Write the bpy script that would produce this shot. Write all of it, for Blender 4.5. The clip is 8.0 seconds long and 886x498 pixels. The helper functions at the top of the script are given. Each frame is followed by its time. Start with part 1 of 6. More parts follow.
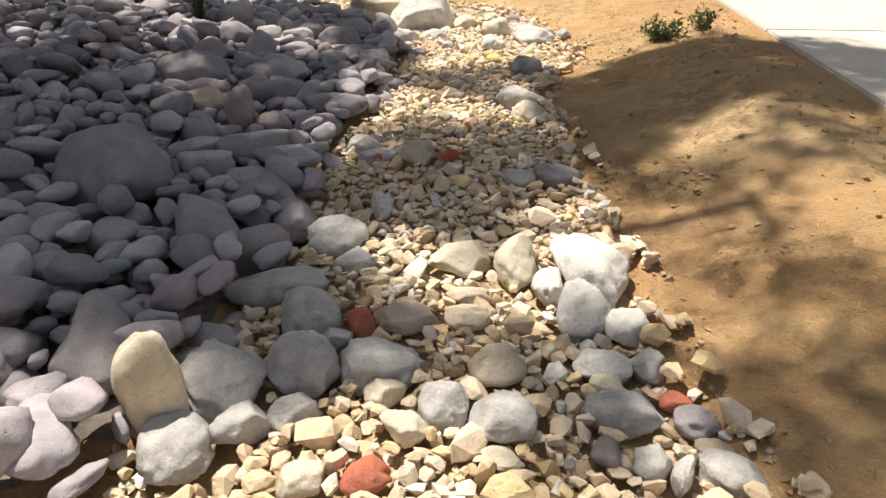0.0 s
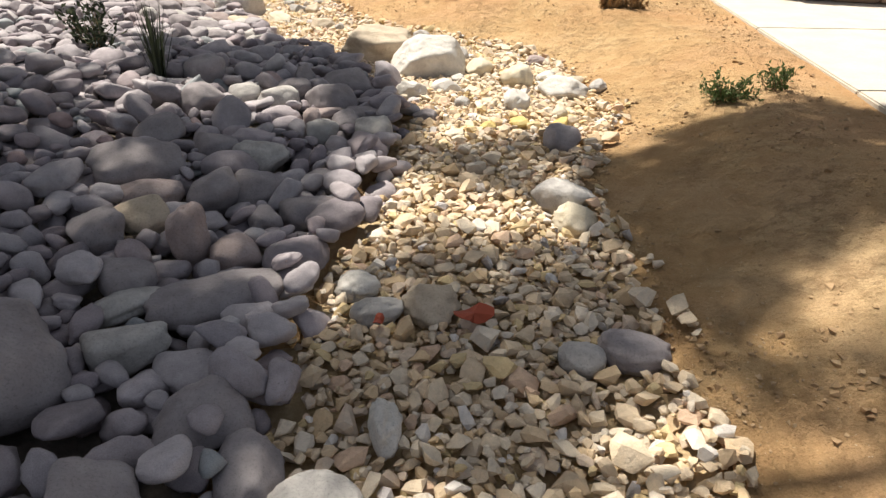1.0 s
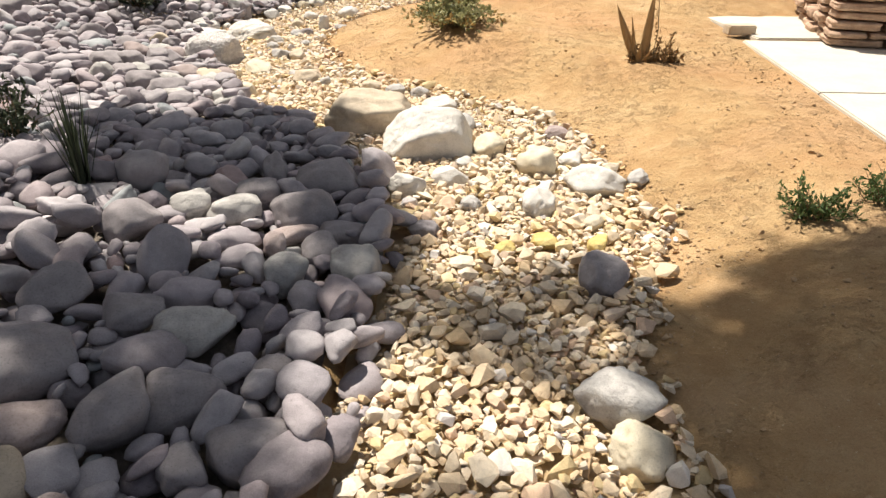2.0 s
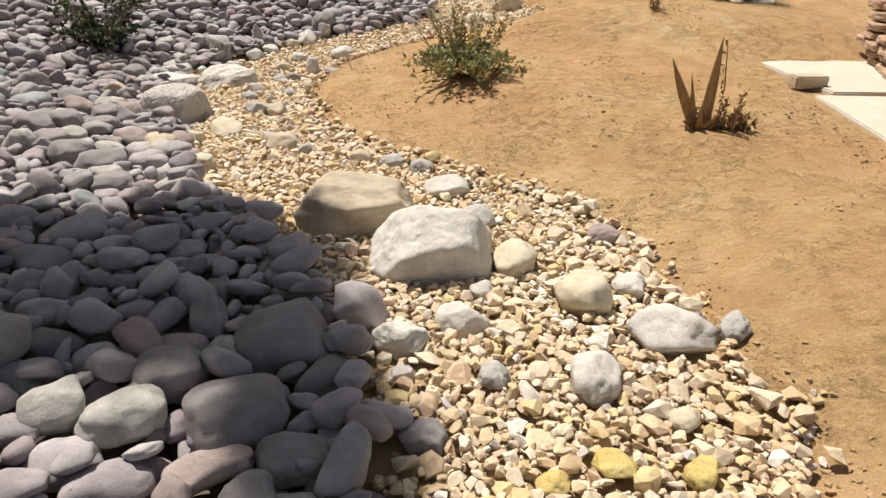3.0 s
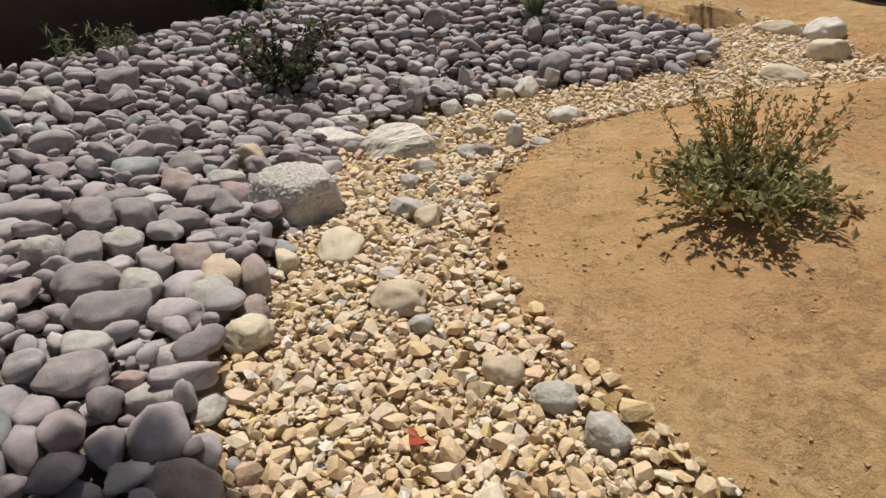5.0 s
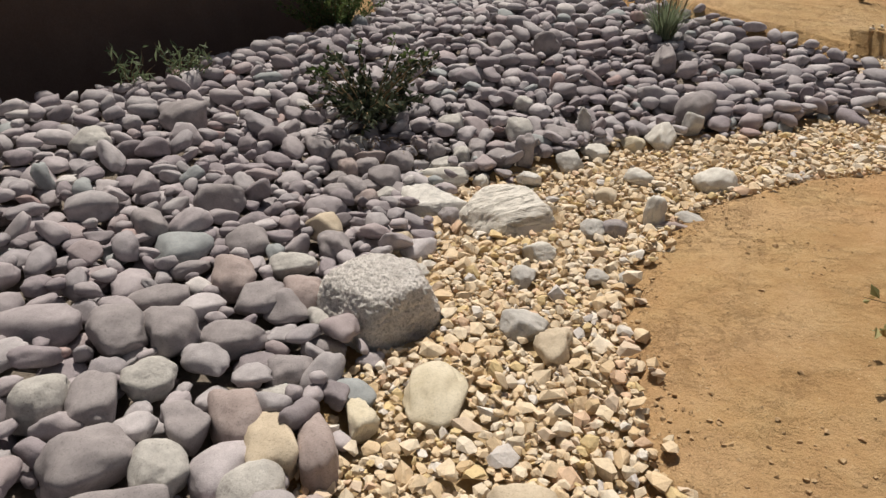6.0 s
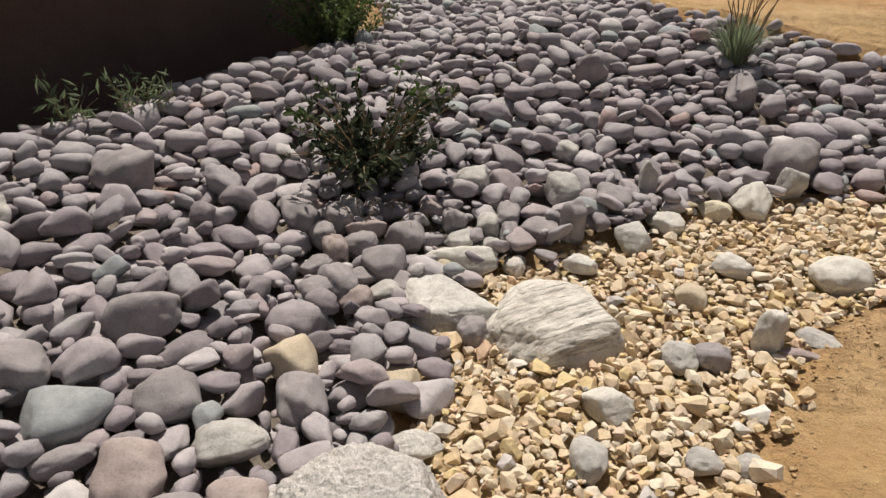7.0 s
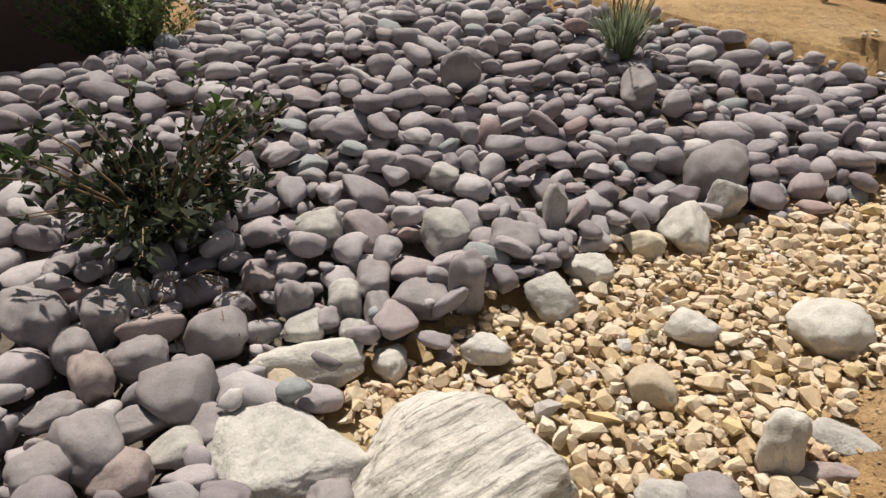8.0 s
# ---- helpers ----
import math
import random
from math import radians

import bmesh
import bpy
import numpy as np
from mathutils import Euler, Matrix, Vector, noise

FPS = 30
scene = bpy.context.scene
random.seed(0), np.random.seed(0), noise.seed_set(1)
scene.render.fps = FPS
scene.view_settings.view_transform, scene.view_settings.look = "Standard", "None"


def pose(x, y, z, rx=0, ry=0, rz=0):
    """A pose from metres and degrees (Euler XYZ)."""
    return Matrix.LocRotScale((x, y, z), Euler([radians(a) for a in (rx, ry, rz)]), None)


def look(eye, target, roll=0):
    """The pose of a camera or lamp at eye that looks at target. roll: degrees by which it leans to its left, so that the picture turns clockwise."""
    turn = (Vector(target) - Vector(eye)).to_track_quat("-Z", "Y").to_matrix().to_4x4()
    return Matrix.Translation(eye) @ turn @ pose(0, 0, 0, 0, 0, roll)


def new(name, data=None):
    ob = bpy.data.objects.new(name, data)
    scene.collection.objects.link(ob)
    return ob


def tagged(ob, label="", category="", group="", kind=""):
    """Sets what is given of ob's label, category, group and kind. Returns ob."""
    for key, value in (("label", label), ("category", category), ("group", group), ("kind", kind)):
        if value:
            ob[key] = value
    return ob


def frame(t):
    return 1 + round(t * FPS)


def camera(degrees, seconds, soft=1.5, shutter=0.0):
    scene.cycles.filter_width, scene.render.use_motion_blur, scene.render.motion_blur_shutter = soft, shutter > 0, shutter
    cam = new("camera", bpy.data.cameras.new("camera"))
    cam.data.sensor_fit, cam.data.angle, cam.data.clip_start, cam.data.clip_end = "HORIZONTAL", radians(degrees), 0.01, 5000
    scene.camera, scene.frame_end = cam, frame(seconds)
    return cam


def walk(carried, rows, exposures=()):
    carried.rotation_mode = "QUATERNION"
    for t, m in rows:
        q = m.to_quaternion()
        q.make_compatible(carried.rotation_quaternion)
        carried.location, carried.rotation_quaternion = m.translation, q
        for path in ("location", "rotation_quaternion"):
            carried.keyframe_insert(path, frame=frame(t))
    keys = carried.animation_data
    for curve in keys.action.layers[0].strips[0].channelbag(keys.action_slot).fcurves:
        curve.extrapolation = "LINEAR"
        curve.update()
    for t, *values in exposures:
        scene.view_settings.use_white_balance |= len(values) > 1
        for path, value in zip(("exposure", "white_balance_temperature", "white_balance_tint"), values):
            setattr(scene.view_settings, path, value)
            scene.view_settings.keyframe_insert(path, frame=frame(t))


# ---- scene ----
cam = camera(69.6, 8.0, soft=1.4)
METRES, EYE, TILT, LEAN, TURN = 9.934, 1.2, 0.0, 0.0, 0.0
ROWS = [
    (0.0, 0.0, 0.0, 0.0, 0.48, -29.69, -0.83),
    (0.5, -0.0029, 0.0556, 0.0022, 0.35, -29.63, -0.85),
    (1.0, -0.0109, 0.1137, 0.013, 0.4, -29.45, -0.81),
    (1.5, -0.0125, 0.1705, 0.0305, 0.25, -29.13, -0.81),
    (3.0, -0.0169, 0.3667, 0.0338, 0.9, -26.96, -0.84),
    (3.5, -0.0069, 0.4406, 0.0435, 1.74, -25.86, -0.87),
    (4.0, -0.0062, 0.5102, 0.0415, 7.01, -25.75, -1.03),
    (4.5, -0.005, 0.5658, 0.0376, 16.57, -26.18, -0.7),
    (6.0, -0.0939, 0.7076, 0.0517, 31.65, -27.17, -0.64),
    (6.5, -0.1299, 0.7648, 0.0534, 32.64, -26.98, -0.68),
    (7.0, -0.1677, 0.8199, 0.0471, 33.03, -26.94, -0.74),
    (7.5, -0.2007, 0.8706, 0.0268, 29.95, -26.52, -0.38),
    (8.0, -0.2183, 0.9266, 0.0193, 20.19, -25.81, -0.81),
]
walk(cam, [(t, pose(0, 0, EYE, TILT, LEAN, TURN) @ pose(METRES * x, METRES * y, METRES * z, 90 + pitch, roll, yaw)) for t, x, y, z, yaw, pitch, roll in ROWS],
     [(0.0, 0.74), (0.6, 0.75), (1.0, 0.77), (1.6, 0.85), (2.3, 0.70), (3.0, 0.34), (3.5, 0.09), (3.8, -0.05), (6.0, 0.0), (7.0, 0.05), (8.0, 0.12)])

# ---- light ----
SUN = Vector((-0.30, 0.37, 0.88)).normalized()
world = bpy.data.worlds.new("sky_world")
scene.world = world
world.use_nodes = True
wn = world.node_tree
sky = wn.nodes.new("ShaderNodeTexSky")
sky.sky_type = "NISHITA"
sky.sun_disc = False
sky.dust_density, sky.ozone_density = 2.5, 0.35
sky.sun_elevation = math.asin(SUN.z)
sky.sun_rotation = math.atan2(SUN.x, SUN.y)
haze = wn.nodes.new("ShaderNodeHueSaturation")
haze.inputs["Saturation"].default_value = 0.5
wn.links.new(sky.outputs[0], haze.inputs["Color"])
wn.links.new(haze.outputs[0], wn.nodes["Background"].inputs[0])
wn.nodes["Background"].inputs[1].default_value = 0.053
sun_data = bpy.data.lights.new("sun", "SUN")
sun_data.energy, sun_data.angle, sun_data.color = 4.7, radians(1.0), (1.0, 0.93, 0.825)
sun = new("sun", sun_data)
sun.matrix_world = look(SUN * 30, (0, 0, 0))


# ---- materials ----
class Mat:
    """A small builder for node materials in object or world space."""

    def __init__(self, name, rough=0.8, spec=0.3):
        self.m = bpy.data.materials.new(name)
        self.m.use_nodes = True
        self.t = self.m.node_tree
        self.b = self.t.nodes["Principled BSDF"]
        self.b.inputs["Roughness"].default_value = rough
        self.b.inputs["Specular IOR Level"].default_value = spec

    def n(self, kind, **sets):
        node = self.t.nodes.new("ShaderNode" + kind)
        for key, v in sets.items():
            if key == "op":
                node.operation = v
            elif key == "blend":
                node.data_type, node.blend_type = "RGBA", v
            else:
                node.inputs[key].default_value = v
        return node

    def link(self, a, b):
        self.t.links.new(a, b)
        return b.node

    def coord(self, space="Object"):
        if space == "World":
            return self.n("NewGeometry").outputs["Position"]
        return self.n("TexCoord").outputs[space]

    def noise(self, src, scale, detail=4, rough=0.55, stretch=None):
        if stretch:
            mp = self.n("Mapping", Scale=stretch)
            self.link(src, mp.inputs["Vector"])
            src = mp.outputs[0]
        node = self.n("TexNoise", Scale=scale, Detail=detail, Roughness=rough)
        self.link(src, node.inputs["Vector"])
        return node.outputs["Fac"]

    def ramp(self, src, stops, steps=False):
        node = self.n("ValToRGB")
        el = node.color_ramp.elements
        while len(el) < len(stops):
            el.new(0.5)
        for e, (p, c) in zip(el, stops):
            e.position, e.color = p, (*c, 1) if len(c) == 3 else (c[0], c[0], c[0], 1)
        if steps:
            node.color_ramp.interpolation = "CONSTANT"
        self.link(src, node.inputs[0])
        return node.outputs[0]

    def mix(self, a, b, fac, blend="MIX"):
        node = self.n("Mix", blend=blend)
        for v, k in ((fac, 0), (a, 6), (b, 7)):
            if isinstance(v, (int, float)):
                node.inputs[k].default_value = v
            elif isinstance(v, tuple):
                node.inputs[k].default_value = (*v, 1)
            else:
                self.link(v, node.inputs[k])
        return node.outputs[2]

    def math(self, op, a, b=0.0):
        node = self.n("Math", op=op)
        for v, k in ((a, 0), (b, 1)):
            if isinstance(v, (int, float)):
                node.inputs[k].default_value = v
            else:
                self.link(v, node.inputs[k])
        return node.outputs[0]

    def each(self):
        """A random number for each piece, loose object or joined island."""
        return self.math("FRACT", self.math("ADD", self.n("ObjectInfo").outputs["Random"],
                                            self.n("NewGeometry").outputs["Random Per Island"]))

    def colour(self, c):
        if isinstance(c, tuple):
            self.b.inputs["Base Color"].default_value = (*c, 1)
        else:
            self.link(c, self.b.inputs["Base Color"])

    def bump(self, height, strength, dist=0.01):
        node = self.n("Bump", Strength=strength, Distance=dist)
        self.link(height, node.inputs["Height"])
        last = self.b.inputs["Normal"].links
        if last:
            self.link(last[0].from_socket, node.inputs["Normal"])
        self.link(node.outputs[0], self.b.inputs["Normal"])


def sand_material():
    m = Mat("decomposed_granite", 0.95, 0.12)
    p = m.coord("World")
    big = m.ramp(m.noise(p, 0.8, 6, 0.6), [(0.33, (0.394, 0.237, 0.109)), (0.5, (0.482, 0.312, 0.150)), (0.68, (0.560, 0.399, 0.217))])
    mid = m.mix(big, m.ramp(m.noise(p, 5, 7, 0.72), [(0.3, (0.349, 0.202, 0.097)), (0.5, (0.476, 0.312, 0.154)), (0.7, (0.587, 0.428, 0.241))]), 0.5)
    mid = m.mix(mid, (0.609, 0.458, 0.272), m.ramp(m.noise(p, 1.1, 6, 0.62), [(0.50, (0.0,)), (0.64, (0.6,))]))
    red = m.ramp(m.noise(p, 0.55, 5, 0.6), [(0.45, (0.0,)), (0.61, (0.55,))])
    mid = m.mix(mid, (0.476, 0.261, 0.126), red)
    damp = m.ramp(m.noise(p, 2.3, 8, 0.75), [(0.60, (0.0,)), (0.70, (0.40,))])
    mid = m.mix(mid, (0.288, 0.162, 0.078), damp)
    grain = m.ramp(m.noise(p, 170, 3, 0.85), [(0.30, (0.74,)), (0.48, (1.0,)), (0.7, (1.18,))])
    where = m.ramp(m.noise(p, 1.6, 6, 0.7), [(0.44, (0.0,)), (0.58, (1.0,))])
    crumbs = m.math("MULTIPLY", m.ramp(m.noise(p, 48, 4, 0.7), [(0.54, (0.0,)), (0.64, (1.0,))]), where)
    mid = m.mix(mid, (0.266, 0.151, 0.072), m.math("MULTIPLY", crumbs, 0.18))
    clods = m.math("MULTIPLY", m.ramp(m.noise(p, 13, 6, 0.7), [(0.50, (0.0,)), (0.62, (1.0,))]), where)
    mid = m.mix(mid, (0.300, 0.178, 0.088), m.math("MULTIPLY", clods, 0.4))
    rake = m.noise(p, 3.2, 7, 0.7, (0.7, 1.8, 1.0))
    crack = m.math("MULTIPLY", m.ramp(rake, [(0.493, (0.0,)), (0.5, (1.0,)), (0.507, (0.0,))]), m.ramp(m.noise(p, 1.3, 4, 0.6), [(0.54, (0.0,)), (0.64, (0.6,))]))
    mid = m.mix(mid, (0.244, 0.139, 0.066), crack)
    chips = m.ramp(m.noise(p, 75, 2, 0.5), [(0.70, (0.0,)), (0.74, (0.7,))])
    mid = m.mix(mid, (0.643, 0.521, 0.350), chips)
    m.colour(m.mix(mid, grain, 0.7, "MULTIPLY"))
    m.bump(clods, 0.5, 0.02)
    m.bump(crumbs, 0.5, 0.014)
    m.bump(m.noise(p, 5, 8, 0.7), 0.9, 0.07)
    m.bump(m.noise(p, 26, 7, 0.75), 0.5, 0.02)
    m.bump(m.noise(p, 120, 5, 0.85), 0.45, 0.008)
    return m.m


def soil_material(name, a, b):
    m = Mat(name, 0.95, 0.1)
    p = m.coord("World")
    m.colour(m.ramp(m.noise(p, 30, 6, 0.7), [(0.3, a), (0.7, b)]))
    m.bump(m.noise(p, 60, 5, 0.8), 0.8, 0.02)
    return m.m


def cobble_material():
    m = Mat("river_cobble", 0.75, 0.3)
    p = m.coord("World")
    base = m.ramp(m.each(), [(0.0, (0.247, 0.215, 0.227)), (0.10, (0.346, 0.306, 0.316)), (0.22, (0.371, 0.341, 0.349)), (0.34, (0.289, 0.250, 0.267)),
                             (0.46, (0.403, 0.356, 0.369)), (0.58, (0.326, 0.296, 0.310)), (0.70, (0.428, 0.386, 0.397)), (0.80, (0.355, 0.297, 0.303)),
                             (0.87, (0.317, 0.331, 0.336)), (0.90, (0.468, 0.429, 0.437)), (0.965, (0.390, 0.289, 0.277)), (0.98, (0.543, 0.505, 0.497))], True)
    cloud = m.ramp(m.noise(p, 14, 6, 0.65), [(0.3, (0.80,)), (0.7, (1.16,))])
    grain = m.ramp(m.noise(p, 260, 3, 0.85), [(0.28, (0.68,)), (0.5, (1.0,)), (0.72, (1.2,))])
    dust = m.ramp(m.noise(p, 35, 7, 0.78), [(0.54, (0.0,)), (0.8, (0.5,))])
    c = m.mix(m.mix(base, cloud, 1.0, "MULTIPLY"), grain, 0.8, "MULTIPLY")
    c = m.mix(c, (0.452, 0.419, 0.403), dust)
    pits = m.ramp(m.noise(p, 60, 3, 0.6), [(0.24, (0.0,)), (0.34, (1.0,))])
    m.colour(m.mix(c, m.ramp(pits, [(0.0, (0.6,)), (0.7, (1.0,))]), 1.0, "MULTIPLY"))
    m.bump(m.noise(p, 28, 5, 0.6), 0.28, 0.015)
    m.bump(m.noise(p, 180, 4, 0.8), 0.45, 0.004)
    m.bump(pits, 0.6, 0.006)
    return m.m


def gravel_material():
    m = Mat("golden_gravel", 0.88, 0.2)
    p = m.coord("World")
    base = m.ramp(m.each(), [(0.0, (0.650, 0.499, 0.329)), (0.14, (0.691, 0.565, 0.408)), (0.28, (0.626, 0.466, 0.288)), (0.38, (0.701, 0.594, 0.453)),
                             (0.54, (0.668, 0.527, 0.363)), (0.70, (0.655, 0.508, 0.284)), (0.78, (0.710, 0.618, 0.498)), (0.86, (0.616, 0.494, 0.378)),
                             (0.91, (0.650, 0.466, 0.329)), (0.95, (0.701, 0.647, 0.587)), (0.985, (0.555, 0.513, 0.488))], True)
    cloud = m.ramp(m.noise(p, 38, 7, 0.72), [(0.28, (0.84,)), (0.5, (1.03,)), (0.72, (1.12,))])
    rust = m.ramp(m.noise(p, 55, 6, 0.75), [(0.55, (0.0,)), (0.75, (0.4,))])
    grain = m.ramp(m.noise(p, 300, 3, 0.85), [(0.3, (0.86,)), (0.7, (1.12,))])
    c = m.mix(m.mix(base, cloud, 1.0, "MULTIPLY"), (0.511, 0.337, 0.159), rust)
    m.colour(m.mix(c, grain, 0.8, "MULTIPLY"))
    m.bump(m.noise(p, 45, 5, 0.65), 0.6, 0.014)
    m.bump(m.noise(p, 170, 5, 0.8), 0.5, 0.004)
    return m.m


def rock_material(name, dark, mid, light, scale=9, stripes=None, rough_bump=0.5, stain=None):
    m = Mat(name, 0.88, 0.25)
    p = m.coord("Object")
    body = m.ramp(m.noise(p, scale, 8, 0.68), [(0.28, dark), (0.5, mid), (0.72, light)])
    if stripes:
        seam = m.noise(p, stripes[0], 6, 0.62, (0.16, 1.6, 1.0))
        groove = m.ramp(seam, [(0.36, (0.0,)), (0.44, (1.0,)), (0.56, (1.0,)), (0.60, (0.35,)), (0.63, (1.0,))])
        where = m.ramp(m.noise(p, 4.5, 4, 0.6), [(0.38, (0.15,)), (0.6, (0.9,))])
        body = m.mix(body, m.ramp(groove, [(0.0, dark), (0.5, mid), (1.0, light)]), where)
        m.bump(groove, 0.6, 0.012)
        m.bump(seam, 0.5, 0.05)
    speck = m.ramp(m.noise(p, 130, 3, 0.8), [(0.3, (0.62,)), (0.45, (1.0,)), (0.75, (1.12,))])
    body = m.mix(body, speck, 0.8, "MULTIPLY")
    if stain:
        body = m.mix(body, stain, m.ramp(m.noise(p, 5, 4, 0.6), [(0.52, (0.0,)), (0.72, (0.6,))]))
    if rough_bump >= 1.0:
        pit = m.ramp(m.noise(p, 85, 4, 0.7), [(0.38, (0.0,)), (0.56, (1.0,))])
        # shade inside the pits is painted too: hollows get a darker base colour
        body = m.mix(body, m.ramp(pit, [(0.0, (0.78,)), (0.6, (1.05,))]), 1.0, "MULTIPLY")
        m.bump(pit, 0.7, 0.008)
    m.colour(body)
    m.bump(m.noise(p, 12, 8, 0.7), min(rough_bump, 0.7), 0.03)
    m.bump(m.noise(p, 90, 5, 0.8), rough_bump, 0.006)
    return m.m


def leaf_material(name, dark, light, rough=0.55):
    m = Mat(name, rough, 0.35)
    m.colour(m.ramp(m.each(), [(0.0, dark), (1.0, light)]))
    glow = m.n("BsdfTranslucent")
    mixed = m.n("MixShader", Fac=0.35)
    col = m.b.inputs["Base Color"].links[0].from_socket
    m.link(col, glow.inputs["Color"])
    m.link(m.b.outputs[0], mixed.inputs[1])
    m.link(glow.outputs[0], mixed.inputs[2])
    m.link(mixed.outputs[0], m.t.nodes["Material Output"].inputs["Surface"])
    return m.m


def plain_material(name, a, b, scale, rough=0.9, bump=0.3, stretch=None):
    m = Mat(name, rough, 0.25)
    p = m.coord("Object")
    c = m.ramp(m.noise(p, scale, 7, 0.65, stretch), [(0.3, a), (0.7, b)])
    c = m.mix(c, m.ramp(m.noise(p, scale * 25, 3, 0.8), [(0.3, (0.8,)), (0.7, (1.12,))]), 0.7, "MULTIPLY")
    m.colour(c)
    m.bump(m.noise(p, scale * 9, 6, 0.75, stretch), bump, 0.01)
    return m.m


SAND = sand_material()
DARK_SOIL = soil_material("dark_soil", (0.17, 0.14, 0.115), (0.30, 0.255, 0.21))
TAN_SOIL = soil_material("tan_soil", (0.42, 0.30, 0.17), (0.62, 0.48, 0.29))
COBBLE = cobble_material()
GRAVEL = gravel_material()
GRIT = plain_material("brown_grit", (0.34, 0.205, 0.10), (0.58, 0.42, 0.25), 9.0, 0.95, 0.3)
WHITE_ROCK = rock_material("white_quartzite", (0.448, 0.420, 0.381), (0.624, 0.590, 0.536), (0.712, 0.683, 0.634), 7)
CLOUDED_ROCK = rock_material("clouded_marble", (0.428, 0.408, 0.389), (0.661, 0.627, 0.583), (0.768, 0.739, 0.694), 15, None, 0.9)
STRIPED_ROCK = rock_material("striped_marble", (0.354, 0.329, 0.303), (0.688, 0.636, 0.566), (0.802, 0.755, 0.687), 8, (22.0,), 0.7)
ROUGH_ROCK = rock_material("pitted_granite", (0.561, 0.513, 0.474), (0.755, 0.706, 0.668), (0.833, 0.794, 0.755), 26, None, 1.0)
TAN_ROCK = rock_material("tan_sandstone", (0.403, 0.323, 0.232), (0.524, 0.437, 0.330), (0.625, 0.532, 0.410), 5, None, 0.35)
CREAM_ROCK = rock_material("cream_limestone", (0.475, 0.408, 0.285), (0.589, 0.522, 0.399), (0.665, 0.598, 0.475), 6, None, 0.3)
GREY_ROCK = rock_material("grey_speckled_stone", (0.304, 0.281, 0.267), (0.460, 0.437, 0.409), (0.589, 0.561, 0.524), 10, None, 0.5)
DARK_ROCK = rock_material("dark_grey_stone", (0.215, 0.191, 0.194), (0.297, 0.267, 0.269), (0.378, 0.344, 0.342), 7, None, 0.25)
YELLOW_ROCK = rock_material("ochre_stone", (0.46, 0.32, 0.10), (0.60, 0.46, 0.18), (0.70, 0.57, 0.28), 8, None, 0.4)
PINK_ROCK = rock_material("pink_stone", (0.267, 0.211, 0.198), (0.353, 0.288, 0.271), (0.430, 0.361, 0.344), 8, None, 0.3)
RED_ROCK = rock_material("red_stone", (0.36, 0.10, 0.06), (0.46, 0.15, 0.09), (0.52, 0.22, 0.14), 8, None, 0.4)
CONCRETE = plain_material("pale_concrete", (0.52, 0.47, 0.39), (0.61, 0.56, 0.48), 3.0, 0.9, 0.15)
FLAGSTONE = rock_material("red_flagstone", (0.30, 0.19, 0.13), (0.44, 0.30, 0.21), (0.56, 0.43, 0.32), 8, None, 0.5)
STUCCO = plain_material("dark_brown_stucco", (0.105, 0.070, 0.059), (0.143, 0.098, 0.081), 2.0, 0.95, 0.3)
BARK = plain_material("grey_bark", (0.10, 0.08, 0.06), (0.20, 0.17, 0.13), 6.0, 0.95, 0.9, (3, 3, 0.5))
DRY_STEM = plain_material("dry_stem", (0.16, 0.11, 0.06), (0.30, 0.21, 0.12), 12.0)
DRY_LEAF = plain_material("dry_brown_blade", (0.30, 0.18, 0.08), (0.49, 0.33, 0.16), 9.0, 0.8, 0.4, (3, 3, 0.6))
SAGE_LEAF = leaf_material("sage_leaf", (0.20, 0.205, 0.085), (0.48, 0.455, 0.235))
RUSH_LEAF = leaf_material("blue_green_blade", (0.11, 0.15, 0.085), (0.30, 0.35, 0.22))
DARK_LEAF = leaf_material("dark_leaf", (0.018, 0.027, 0.014), (0.085, 0.100, 0.058))
GREEN_LEAF = leaf_material("green_leaf", (0.05, 0.09, 0.025), (0.15, 0.20, 0.07))
PALE_LEAF = leaf_material("pale_leaf", (0.10, 0.14, 0.07), (0.27, 0.32, 0.19))
STRAW_LEAF = leaf_material("straw_leaf", (0.26, 0.16, 0.06), (0.46, 0.33, 0.13))
RED_LEAF = leaf_material("red_leaf", (0.42, 0.07, 0.04), (0.55, 0.14, 0.07))


# ---- geometry helpers ----
def mesh_from(name, verts, faces, mat, smooth=False):
    me = bpy.data.meshes.new(name)
    me.from_pydata([tuple(v) for v in verts], [], [tuple(f) for f in faces])
    if smooth:
        me.polygons.foreach_set("use_smooth", [True] * len(me.polygons))
    me.materials.append(mat)
    me.update()
    return me


def big_mesh(name, verts, tris, mat, smooth=False):
    """A mesh from numpy arrays of points and triangles."""
    me = bpy.data.meshes.new(name)
    me.vertices.add(len(verts))
    me.vertices.foreach_set("co", np.asarray(verts, np.float32).ravel())
    me.loops.add(len(tris) * 3)
    me.loops.foreach_set("vertex_index", np.asarray(tris, np.int32).ravel())
    me.polygons.add(len(tris))
    me.polygons.foreach_set("loop_start", np.arange(0, len(tris) * 3, 3, dtype=np.int32))
    me.polygons.foreach_set("use_smooth", np.full(len(tris), smooth))
    me.materials.append(mat)
    me.update(calc_edges=True)
    return me


def part(name, me, parent, label=""):
    ob = new(name, me)
    ob.parent = parent
    return tagged(ob, label) if label else ob


def thing(name, place, label, category, group="", turn=0.0):
    ob = new(name)
    ob.empty_display_size = 0.1
    ob.matrix_world = Matrix.Translation(place) @ Matrix.Rotation(turn, 4, "Z")
    return tagged(ob, label, category, group)


